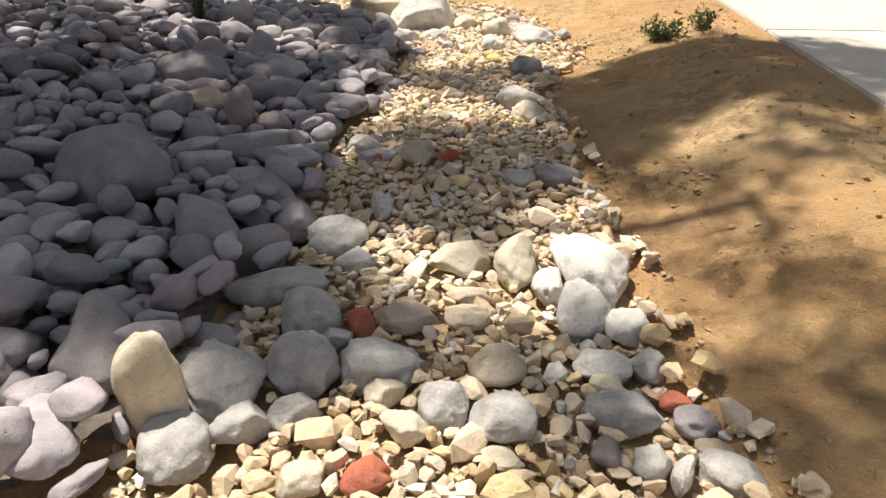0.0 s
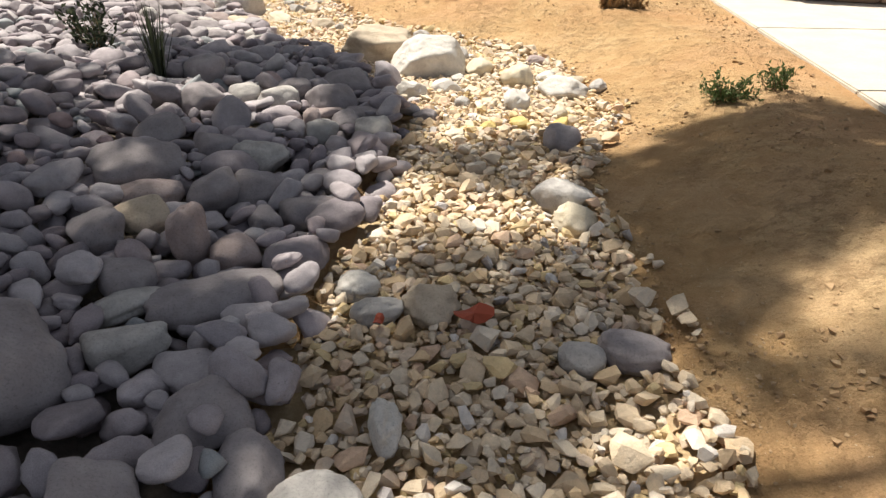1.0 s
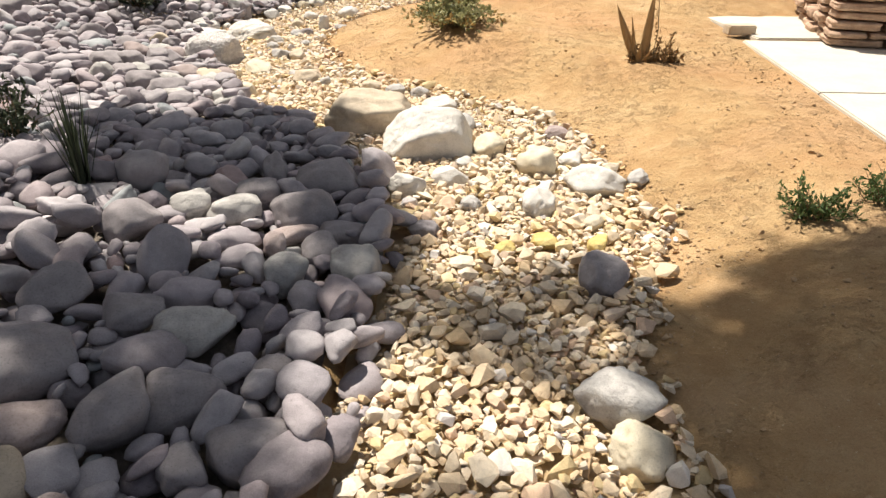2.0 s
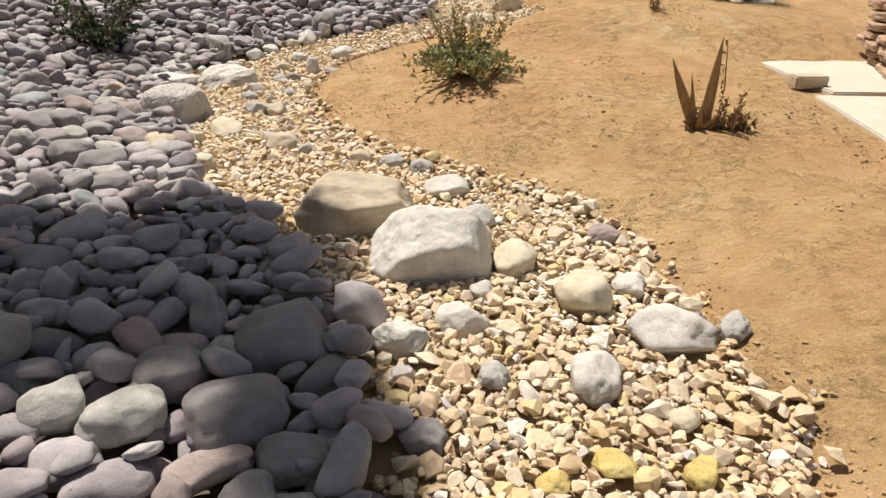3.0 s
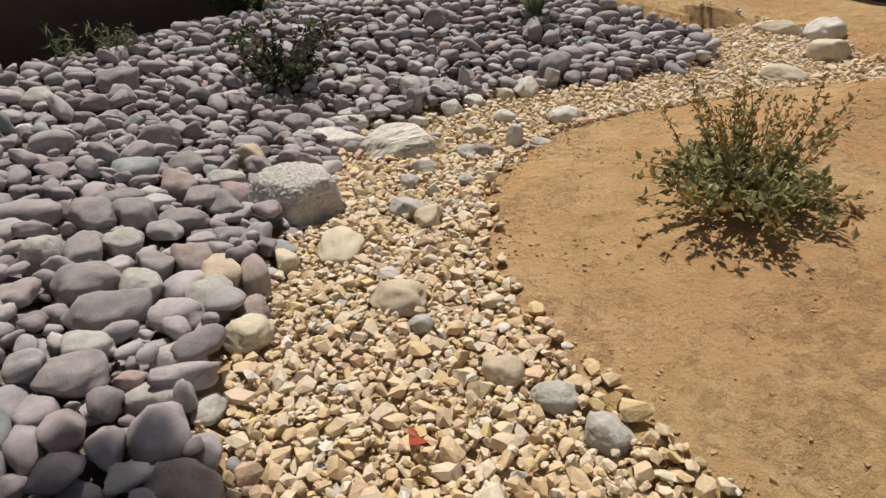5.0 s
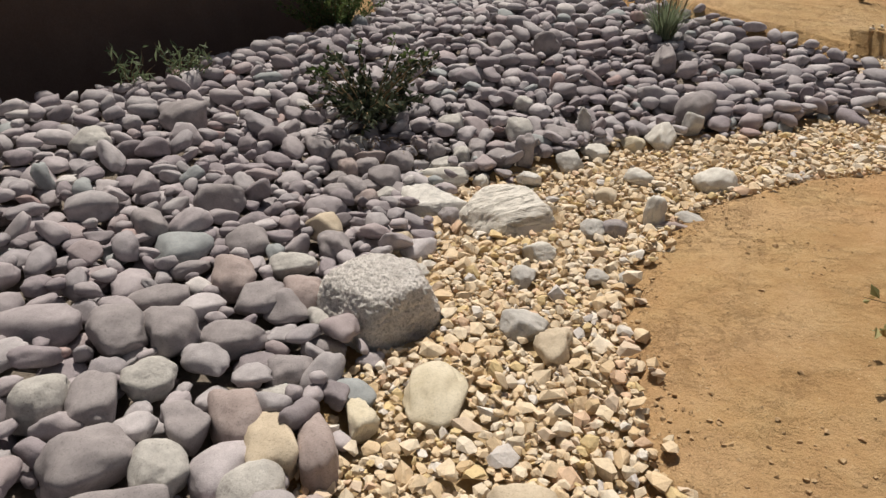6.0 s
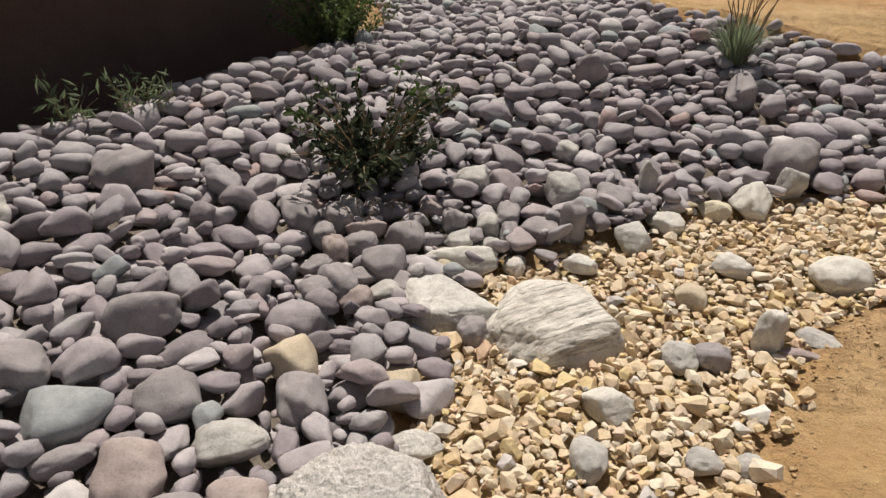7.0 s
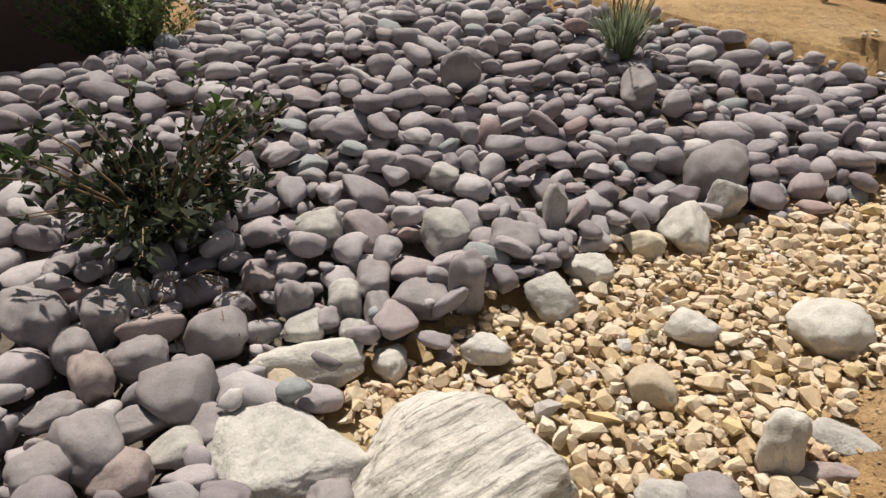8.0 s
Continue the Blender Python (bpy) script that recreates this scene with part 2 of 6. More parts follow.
def ico(level):
    bm = bmesh.new()
    bmesh.ops.create_icosphere(bm, subdivisions=level, radius=1)
    v = np.array([p.co[:] for p in bm.verts])
    f = np.array([[p.index for p in q.verts] for q in bm.faces])
    bm.free()
    return v, f


ICO2, ICO3, ICO4, ICO5 = ico(2), ico(3), ico(4), ico(6)


def lumpy(v, seed, amount, freq):
    """Radial swelling of unit directions by smooth noise."""
    out = np.empty(len(v))
    for i, p in enumerate(v):
        q = Vector(p) * freq + Vector((seed * 3.7, seed * 1.9, -seed * 2.3))
        out[i] = 1 + amount * noise.noise(q) + 0.4 * amount * noise.noise(q * 2.3)
    return out


def faceted(v, rng, cuts, depth):
    """Radial distance to a solid cut by random planes, for broken stone."""
    n = rng.normal(size=(cuts, 3))
    n /= np.linalg.norm(n, axis=1)[:, None]
    d = rng.uniform(depth, 1.0, cuts)
    dots = v @ n.T
    return np.minimum(1.0, np.where(dots > 0.05, d / np.maximum(dots, 0.05), 9).min(axis=1))


# ---- the lie of the land ----
# banks of the dry creek in plan: cobbles lie beyond the first, raked granite beyond the second
COBBLE_BANK = [(-5.0, -0.6), (-2.2, 0.2), (-1.15, 0.8), (-0.80, 1.12), (-0.72, 1.55), (-0.66, 2.15), (-0.65, 2.9), (-0.56, 3.6), (-0.50, 4.3), (-0.42, 5.0),
               (-0.55, 5.7), (-0.92, 6.35), (-1.45, 7.0), (-2.02, 7.72), (-2.42, 8.6), (-2.66, 9.3), (-3.0, 10.0), (-3.2, 10.5), (-2.95, 11.05),
               (-2.55, 11.6), (-2.15, 12.05), (-1.7, 12.5), (-1.25, 12.9), (-0.75, 13.45), (-0.45, 14.0), (-0.75, 14.5), (-1.2, 14.82), (-1.9, 15.0), (-2.7, 15.08), (-3.5, 15.25), (-4.3, 16.1), (-5.6, 17.5), (-8.2, 19.6)]
SAND_BANK = [(1.6, -2.0), (0.95, 0.3), (0.72, 1.03), (0.64, 1.6), (0.65, 2.4), (0.65, 3.5), (0.62, 4.1), (0.80, 4.7), (1.02, 5.2), (0.98, 5.7), (0.90, 6.2),
             (0.74, 6.95), (0.42, 7.46), (-0.10, 7.76), (-0.62, 8.24), (-1.10, 8.75), (-1.42, 9.4), (-1.62, 9.95), (-1.62, 10.6), (-1.52, 11.1),
             (-1.25, 11.55), (-0.85, 11.95), (-0.2, 12.5), (0.5, 13.0), (1.3, 13.3), (2.0, 13.42), (2.5, 13.47)]
FAR_BANK = [(2.5, 13.5), (2.0, 13.72), (1.4, 14.05), (0.95, 14.5), (0.4, 15.6), (-0.2, 15.9), (-0.9, 15.6)]


def spline(points, step=6):
    p = np.array([points[0], *points, points[-1]], float)
    out = []
    for a, b, c, d in zip(p, p[1:], p[2:], p[3:]):
        for k in range(step):
            t = k / step
            out.append(0.5 * (2 * b + (c - a) * t + (2 * a - 5 * b + 4 * c - d) * t * t + (3 * b - a - 3 * c + d) * t ** 3))
    out.append(p[-1])
    return np.array(out)


def reach(q, line):
    """Distance of points to a line, and whether they lie on its left."""
    a, b = line[:-1], line[1:]
    best, side = np.full(len(q), 1e9), np.zeros(len(q), bool)
    for p0, p1 in zip(a, b):
        e = p1 - p0
        t = np.clip(((q - p0) @ e) / (e @ e + 1e-12), 0, 1)
        r = q - p0 - t[:, None] * e
        d = (r * r).sum(1)
        near = d < best - 1e-12
        best = np.where(near, d, best)
        side = np.where(near, e[0] * (q[:, 1] - p0[1]) - e[1] * (q[:, 0] - p0[0]) > 0, side)
    return np.sqrt(best), side


CB, SB, FB = spline(COBBLE_BANK), spline(SAND_BANK), spline(FAR_BANK)
CREEK_SIDE = CB[:144]


def smooth(t):
    t = np.clip(t, 0, 1)
    return t * t * (3 - 2 * t)


def inside(q, poly):
    x, y, hit = q[:, 0], q[:, 1], np.zeros(len(q), bool)
    for (x0, y0), (x1, y1) in zip(poly, np.roll(poly, -1, 0)):
        cross = (y0 > y) != (y1 > y)
        hit ^= cross & (x < (x1 - x0) * (y - y0) / (y1 - y0 + 1e-12) + x0)
    return hit


COBBLE_AREA = np.vstack([CB, [(-9.3, 19.6), (-9.3, 16.6), (-7.3, 15.2), (-6.6, 14.4), (-6.35, 13.6), (-6.25, 12.9), (-6.5, 11.4), (-6.15, 10.6), (-6.1, 9.9), (-6.3, 8.8), (-6.9, 7.0), (-6.9, -0.6)]])
GRAVEL_AREA = np.vstack([CB[:CB.shape[0] - 54], FB[::-1], SB[::-1], [(-5.0, -4.0)]])


def zones(q):
    cob = inside(q, COBBLE_AREA)
    gra = inside(q, GRAVEL_AREA) & ~cob
    dc = reach(q, CB)[0]
    ds = np.minimum(reach(q, SB)[0], reach(q, FB)[0])
    return cob, gra, dc, ds


def land(q):
    """Height of the bare ground at plan points."""
    q = np.asarray(q, float)
    cob, gra, dc, ds = zones(q)
    x, y = q[:, 0], q[:, 1]
    gentle = smooth((x + 5.2) / 1.8)
    crest = 14.2 + 1.4 * np.exp(-((x - 0.4) / 0.8) ** 2)
    rise = (0.10 * np.clip(y - 10.6, 0, crest - 10.6) + 0.10 * np.clip(y - crest, 0, 5.9) * (1 - 0.85 * gentle)) * smooth((y - 10.3) / 1.2) * (1 - 0.4 * smooth((-4 - x) / 2))
    bed = -0.045 * smooth(ds / 0.15)
    slope = np.clip(reach(q, CREEK_SIDE)[0], 0, 2.8) * 0.155 - 0.10 * smooth(dc / 0.35)
    bank = 0.03 * smooth(ds / 0.12) + 0.25 * smooth(ds / (1.7 - 0.6 * smooth((x - 0.3) / 0.8)))
    mound = 0.27 * np.exp(-((x - 2.4) ** 2 / 4.0 + (y - 12.0) ** 2 / 1.4)) + 0.07 * np.exp(-((x - 0.2) ** 2 + (y - 9.7) ** 2) / 0.7)
    wave = np.array([noise.noise(Vector((a * 0.8, b * 0.8, 3.1))) * 0.035 + noise.noise(Vector((a * 2.6, b * 2.6, 7.7))) * 0.013
                     if abs(a) < 15 and abs(b) < 30 else 0.0 for a, b in q])
    behind = smooth((y - 13.6) / 0.8) * smooth((0.2 - x) / 1.2) + smooth((-5.4 - x) / 0.4) * (y < 17)
    bank = bank * (1 - np.clip(behind, 0, 1)) + (slope + 0.16 * (y > 13.6)) * np.clip(behind, 0, 1)
    z = np.where(cob, slope, np.where(gra, bed, bank + mound + wave))
    z = z - 0.35 * smooth((-6.1 - x) / 0.7) * smooth((y - 7) / 1.5) * smooth((14.6 - y) / 0.8)
    wander = np.array([noise.noise(Vector((a * 5.5, b * 5.5, 1.7))) if abs(a) < 10 and abs(b) < 22 else 0.0 for a, b in q])
    z = z + np.where(cob | gra, 0.0, 0.014 * wander)
    path = smooth((x - (2.12 + 0.125 * (y - 4.2))) / 0.35) * smooth((10.9 - y) / 0.8) * (x < 60)
    return (z + rise) * (1 - path) + 0.27 * path


def surface(q):
    """Height of the stones' mean surface, or of the bare ground where none lie."""
    q = np.asarray(q, float)
    cob, gra, dc, ds = zones(q)
    return land(q) + np.where(cob, 0.10 * smooth(dc / 0.35), np.where(gra, 0.045 * smooth(ds / 0.15), 0.0))


def ground_grid():
    xs = np.concatenate([-9.5 - np.geomspace(0.1, 500, 26)[::-1], np.arange(-9.5, 6.51, 0.075), 6.5 + np.geomspace(0.1, 500, 26)])
    ys = np.concatenate([-3 - np.geomspace(0.1, 500, 26)[::-1], np.arange(-3, 20.01, 0.075), 20 + np.geomspace(0.1, 500, 26)])
    gx, gy = np.meshgrid(xs, ys)
    q = np.stack([gx.ravel(), gy.ravel()], 1)
    z = land(q)
    nx, ny = len(xs), len(ys)
    i = (np.arange(ny - 1)[:, None] * nx + np.arange(nx - 1)).ravel()
    quads = np.stack([i, i + 1, i + nx + 1, i + nx], 1)
    return q, z, quads


gq, gz, gquads = ground_grid()
tris = np.vstack([gquads[:, [0, 1, 2]], gquads[:, [0, 2, 3]]])
ground = tagged(new("ground", big_mesh("ground", np.column_stack([gq, gz]), tris, SAND, True)),
                "raked golden decomposed granite ground with low mounds", "ground", kind="structure")


def bed_sheet(name, mask, mat, label):
    """A thin sheet of soil over the part of the ground where the mask holds."""
    keep = mask[gquads].all(1)
    used, back = np.unique(gquads[keep], return_inverse=True)
    qd = back.reshape(-1, 4)
    v = np.column_stack([gq[used], gz[used] + 0.005])
    ob = new(name, big_mesh(name, v, np.vstack([qd[:, [0, 1, 2]], qd[:, [0, 2, 3]]]), mat, True))
    return tagged(ob, label, "ground", kind="structure")


core = (gq[:, 0] > -9.5) & (gq[:, 0] < 9) & (gq[:, 1] > -1.5) & (gq[:, 1] < 20)
gcob, ggra, gdc, gds = zones(gq)
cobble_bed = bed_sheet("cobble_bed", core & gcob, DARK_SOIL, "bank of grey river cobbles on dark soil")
gravel_bed = bed_sheet("gravel_bed", core & ggra, TAN_SOIL, "dry creek bed of angular golden gravel")


# ---- relief that stones are dropped on ----
CELL, X0, Y0, NX, NY = 0.0125, -9.4, -1.6, 1240, 1720


def fill_relief():
    xs, ys = X0 + CELL * 4 * np.arange(NX // 4 + 1), Y0 + CELL * 4 * np.arange(NY // 4 + 1)
    gx, gy = np.meshgrid(xs, ys)
    coarse = land(np.stack([gx.ravel(), gy.ravel()], 1)).reshape(gx.shape)
    r = np.repeat(np.repeat(coarse[:-1, :-1], 4, 0), 4, 1)
    return r[:NY, :NX].copy()


RELIEF = fill_relief()
BARE = RELIEF.copy()
OWNER = np.zeros(RELIEF.shape, np.int32)
TAKEN = np.zeros(RELIEF.shape, bool)


def turn_of(yaw, tilt, about):
    return Matrix.Rotation(tilt, 3, Vector((math.cos(about), math.sin(about), 0))) @ Matrix.Rotation(yaw, 3, "Z")


def drop(x, y, half, rot):
    """Height at which an ellipsoid comes to rest on the relief, and the cells and upper side that it covers."""
    r = np.array(rot)
    square = np.square(half)
    a = (r / square) @ r.T
    ext = np.sqrt((r * r) @ square)
    i0, i1 = int((x - ext[0] - X0) / CELL), int((x + ext[0] - X0) / CELL) + 2
    j0, j1 = int((y - ext[1] - Y0) / CELL), int((y + ext[1] - Y0) / CELL) + 2
    if i0 < 0 or j0 < 0 or i1 >= NX or j1 >= NY:
        return None
    dx = (X0 + CELL * np.arange(i0, i1) - x)[None, :]
    dy = (Y0 + CELL * np.arange(j0, j1) - y)[:, None]
    b = a[0, 2] * dx + a[1, 2] * dy
    c = a[0, 0] * dx * dx + 2 * a[0, 1] * dx * dy + a[1, 1] * dy * dy - 1
    disc = b * b - a[2, 2] * c
    ok = disc > 0
    root = np.sqrt(np.maximum(disc, 0))
    low, high = (-b - root) / a[2, 2], (-b + root) / a[2, 2]
    cells = (slice(j0, j1), slice(i0, i1))
    gap = np.where(ok, RELIEF[cells] - low, -9)
    under = gap[ok]
    k = int(0.82 * (len(under) - 1)) if len(under) else 0
    z = 0.35 * gap.max() + 0.65 * np.partition(under, k)[k] if len(under) else 0
    return z, cells, ok, high


def settle(stones, count, pick, tries, limit, rng, sink, share=0.28):
    """Drop stones one by one where they come to lie lowest over the bare ground."""
    for _ in range(count):
        half, lean = pick()
        best = None
        for _ in range(tries):
            x, y = stones["place"]()
            rot = turn_of(rng.uniform(0, 6.28), rng.normal(0, lean), rng.uniform(0, 6.28))
            d = drop(x, y, half, rot)
            if d is None or d[2].any() and TAKEN[d[1]][d[2]].mean() > share:
                continue
            j, i = int((y - Y0) / CELL), int((x - X0) / CELL)
            over = d[0] - BARE[j, i] - half[2] * sink
            if best is None or over < best[0]:
                best = (over, x, y, rot, d)
        if best is None or best[0] > limit:
            continue
        over, x, y, rot, (z, cells, ok, high) = best
        z -= half[2] * 0.12
        above = ok & (z + high > RELIEF[cells])
        RELIEF[cells] = np.where(above, z + high, RELIEF[cells])
        stones["serial"] += 1
        OWNER[cells] = np.where(above, stones["serial"], OWNER[cells])
        stones["out"].append((x, y, z, half, rot, stones["serial"], ok.sum()))


def in_sight(stones):
    """The stones that are not wholly buried by later ones."""
    seen = np.bincount(OWNER.ravel(), minlength=stones["serial"] + 1)
    return [s[:5] for s in stones["out"] if seen[s[5]] > 0.12 * s[6]]


def sampler(mask_area, rng):
    """Random plan points from the grid cells where the area holds, with their weight."""
    jj, ii = np.nonzero(mask_area > rng.random(mask_area.shape))
    def place():
        k = rng.integers(len(jj))
        return (X0 + 4 * CELL * (ii[k] + rng.random()), Y0 + 4 * CELL * (jj[k] + rng.random()))
    return place


# ---- single rocks ----
def z_at(x, y):
    return float(surface([(x, y)])[0])


def rock_mesh(name, size, seed, mat, cuts=0, depth=0.72, lump=0.22, power=2.6, worn=False):
    """A stone of the given size: rounded, or broken to flat faces by random cuts."""
    rng = np.random.default_rng(seed)
    v, f = ICO4
    power = power + rng.uniform(-0.4, 0.8) if power < 5 else power
    r = (np.abs(v) ** power).sum(1) ** (-1 / power) * lumpy(v, seed, lump, 1.25)
    if worn:
        n = rng.normal(size=(cuts, 3))
        n /= np.linalg.norm(n, axis=1)[:, None]
        r = (r ** -13.0 + ((np.maximum(v @ n.T, 0.0) / rng.uniform(depth, 1.05, cuts)) ** 13.0).sum(1)) ** (-1 / 13.0)
        r *= lumpy(v, seed + 50, 0.05, 2.4) * lumpy(v, seed + 80, 0.012, 9.0)
    elif cuts:
        r = np.minimum(r, faceted(v, rng, cuts, depth) * 1.05)
        r *= lumpy(v, seed + 50, 0.07, 4.0) * lumpy(v, seed + 80, 0.035, 9.0)
    else:
        r *= lumpy(v, seed + 80, 0.035, 9.0)
    p = v * r[:, None]
    p[:, 1] += rng.normal(0, 0.13) * p[:, 0] ** 2
    if power < 5:
        p[:, 2] += rng.normal(0, 0.10) * p[:, 0] ** 2
        p[:, 1:] *= 1 + np.clip(rng.normal(0, 0.2), -0.32, 0.32) * p[:, :1]
        p[:, 2:] *= 1 + np.clip(rng.normal(0, 0.2), -0.32, 0.32) * p[:, 1:2]
    p -= (p.max(0) + p.min(0)) / 2
    p = p / (p.max(0) - p.min(0)) * np.array(size)
    return big_mesh(name, p, f, mat, True)


def rock(x, y, length, width, height, turn, mat, label, seed, bury=0.3, cuts=0, tip=0.0, name="boulder", group="", depth=0.72, lump=0.22):
    """One larger stone, long side turned by so many degrees, sunk into its bed by a share of its height."""
    if name == "cobblestone":
        cuts, depth, lump = 2 + seed % 5, 0.68, 0.2
    power = 2.6 if name == "cobblestone" or cuts > 8 else 2.2
    ob = new(name, rock_mesh(name, (length, width, height), seed, mat, cuts, depth, lump, power, worn=name == "cobblestone"))
    z = z_at(x, y) + height * (0.5 - bury)
    ob.matrix_world = Matrix.Translation((x, y, z)) @ Matrix.Rotation(radians(turn), 4, "Z") @ Matrix.Rotation(radians(tip), 4, "X")
    tagged(ob, label, "rock", group)
    half = np.array((length, width, height)) * (0.44 if name == "cobblestone" else 0.5)
    rot = (Matrix.Rotation(radians(turn), 3, "Z") @ Matrix.Rotation(radians(tip), 3, "X"))
    d = drop(x, y, half, rot)
    if d:
        _, cells, ok, high = d
        TAKEN[cells] |= ok
        RELIEF[cells] = np.where(ok, np.maximum(RELIEF[cells], z + high), RELIEF[cells])
    return ob


def boulder(x, y, size, turn, mat, label, seed, planes, bury=0.42, lump=0.16, ridge=0.0, pit=0.0, spin=0.0, dents=()):
    """A big rock with named broken faces (direction, distance), its edges worn round; ridged or pitted where it is so."""
    v, f = ICO5
    r = lumpy(v, seed, lump, 1.2) ** -14.0
    for nx, ny, nz, d in planes:
        n = Vector((nx, ny, nz)).normalized()
        r += (np.maximum(v @ np.array(n), 0.02) / d) ** 14.0
    r = r ** (-1 / 14.0) * lumpy(v, seed + 30, 0.05, 2.4) * lumpy(v, seed + 60, 0.012, 7.0)
    for nx, ny, nz, deep, wide in dents:
        r *= 1 - deep * np.exp((v @ np.array(Vector((nx, ny, nz)).normalized()) - 1) / wide)
    p = v * r[:, None]
    p -= (p.max(0) + p.min(0)) / 2
    p = p / (p.max(0) - p.min(0)) * np.array(size)
    a = radians(spin)
    p = p @ np.array(Matrix.Rotation(-a, 3, "Z")).T
    out = p / np.linalg.norm(p, axis=1)[:, None]
    if ridge or pit:
        push = np.empty(len(p))
        for i, (px, py, pz) in enumerate(p):
            if ridge:
                push[i] = ridge * (noise.noise(Vector((px * 3.5, py * 26, pz * 9))) + 0.5 * noise.noise(Vector((px * 8, py * 60, pz * 20))))
            else:
                push[i] = pit * (noise.noise(Vector((px, py, pz)) * 48) + noise.noise(Vector((px, py, pz)) * 105))
        p = p + out * push[:, None]
    ob = new("boulder", big_mesh("boulder", p, f, mat, True))
    z = z_at(x, y) + size[2] * (0.5 - bury)
    ob.matrix_world = Matrix.Translation((x, y, z)) @ Matrix.Rotation(radians(turn + spin), 4, "Z")
    tagged(ob, label, "rock", "boulders in the creek")
    d = drop(x, y, np.array(size) * 0.48, Matrix.Rotation(radians(turn), 3, "Z"))
    if d:
        _, cells, ok, high = d
        TAKEN[cells] |= ok
        RELIEF[cells] = np.where(ok, np.maximum(RELIEF[cells], z + high), RELIEF[cells])
    return ob


boulder(-0.25, 6.54, (0.64, 0.52, 0.50), 2, WHITE_ROCK, "large white quartzite boulder in gravel", 144,
        [(-0.12, -0.42, 0.90, 0.62), (0.1, -0.98, -0.20, 0.60), (-0.80, -0.25, 0.55, 0.64), (0.96, -0.15, 0.22, 0.70), (0.2, 0.7, 0.65, 0.68), (0.55, -0.5, 0.68, 0.78)],
        dents=((0.25, -0.93, 0.22, 0.09, 0.012), (0.0, -0.95, 0.20, 0.06, 0.008), (-0.45, -0.7, 0.5, 0.06, 0.03)))
boulder(-0.69, 7.02, (0.72, 0.48, 0.46), 9, TAN_ROCK, "large smooth tan sandstone boulder in gravel", 151,
        [(0.02, -0.30, 0.95, 0.55), (0.3, -0.92, -0.25, 0.62), (-0.6, -0.75, 0.15, 0.72), (-0.9, 0.2, 0.4, 0.78), (0.95, -0.1, 0.25, 0.80), (0.3, 0.8, 0.5, 0.72)], lump=0.22,
        dents=((-0.25, -0.9, -0.05, 0.24, 0.06), (0.55, -0.6, 0.5, 0.12, 0.05), (-0.75, -0.55, 0.2, 0.10, 0.03), (0.3, 0.0, 0.95, 0.09, 0.06), (-0.5, -0.3, 0.8, 0.07, 0.04), (0.75, -0.3, 0.55, 0.08, 0.03)))
boulder(-2.55, 9.10, (0.61, 0.55, 0.46), 36, ROUGH_ROCK, "large rough pitted white granite boulder", 166,
        [(0.0, -0.1, 0.99, 0.70), (0.6, -0.78, -0.05, 0.74), (-0.7, -0.6, 0.45, 0.84), (0.9, 0.1, 0.3, 0.80)], lump=0.12, pit=0.008)
boulder(-2.57, 10.51, (0.66, 0.60, 0.30), 17, STRIPED_ROCK, "large striped white marble boulder in gravel", 191,
        [(0.05, -0.30, 0.95, 0.55), (0.65, -0.70, 0.25, 0.66), (-0.35, -0.85, 0.35, 0.72), (-0.9, 0.1, 0.4, 0.74), (0.8, 0.5, 0.3, 0.76)], 0.46, 0.14, ridge=0.012, spin=38)
boulder(-3.08, 10.38, (0.52, 0.40, 0.19), 32, CLOUDED_ROCK, "flat white marble boulder at the cobble edge", 195,
        [(0.05, -0.15, 0.98, 0.50), (0.2, -0.95, 0.25, 0.62), (-0.9, -0.2, 0.4, 0.70), (0.8, 0.5, 0.4, 0.66)], 0.46, 0.24, ridge=0.006, spin=60)
rock(-0.73, 1.21, 0.16, 0.20, 0.37, 31, CREAM_ROCK, "upright pale tan river stone leaning in the creek edge", 101, 0.25, 0, 0, name="stone", group="stones along the creek", depth=0.9, lump=0.22)
rock(-0.59, 1.32, 0.24, 0.27, 0.18, 24, GREY_ROCK, "grey rounded stone at the cobble edge", 102, 0.4, 8, 8, name="stone", group="stones along the creek", depth=0.74, lump=0.34)
rock(-0.39, 1.39, 0.21, 0.24, 0.16, 16, GREY_ROCK, "pale grey speckled stone among gravel", 103, 0.4, 8, 14, name="stone", group="stones along the creek", depth=0.74, lump=0.34)
rock(-0.51, 1.17, 0.17, 0.14, 0.10, 23, GREY_ROCK, "pale grey blocky stone among gravel", 104, 0.4, 13, -11, name="stone", group="stones along the creek", depth=0.58, lump=0.26)
rock(-0.63, 1.08, 0.18, 0.22, 0.15, 30, GREY_ROCK, "pale grey smooth stone among gravel", 105, 0.4, 8, -5, name="stone", group="stones along the creek", depth=0.74, lump=0.34)
rock(-0.41, 1.64, 0.20, 0.25, 0.17, 14, GREY_ROCK, "smooth grey stone at the cobble edge", 106, 0.4, 8, 1, name="stone", group="stones along the creek", depth=0.74, lump=0.34)
rock(0.52, 1.90, 0.25, 0.40, 0.24, 24, WHITE_ROCK, "large grey-white boulder beside the sand", 107, 0.4, 13, 7, name="stone", group="stones along the creek", depth=0.58, lump=0.26)
rock(0.45, 1.66, 0.17, 0.24, 0.16, -15, GREY_ROCK, "pale grey stone beside the boulder", 108, 0.4, 8, 13, name="stone", group="stones along the creek", depth=0.74, lump=0.34)
rock(0.58, 1.61, 0.15, 0.18, 0.13, -20, WHITE_ROCK, "white speckled stone beside the sand", 109, 0.4, 13, -12, name="stone", group="stones along the creek", depth=0.58, lump=0.26)
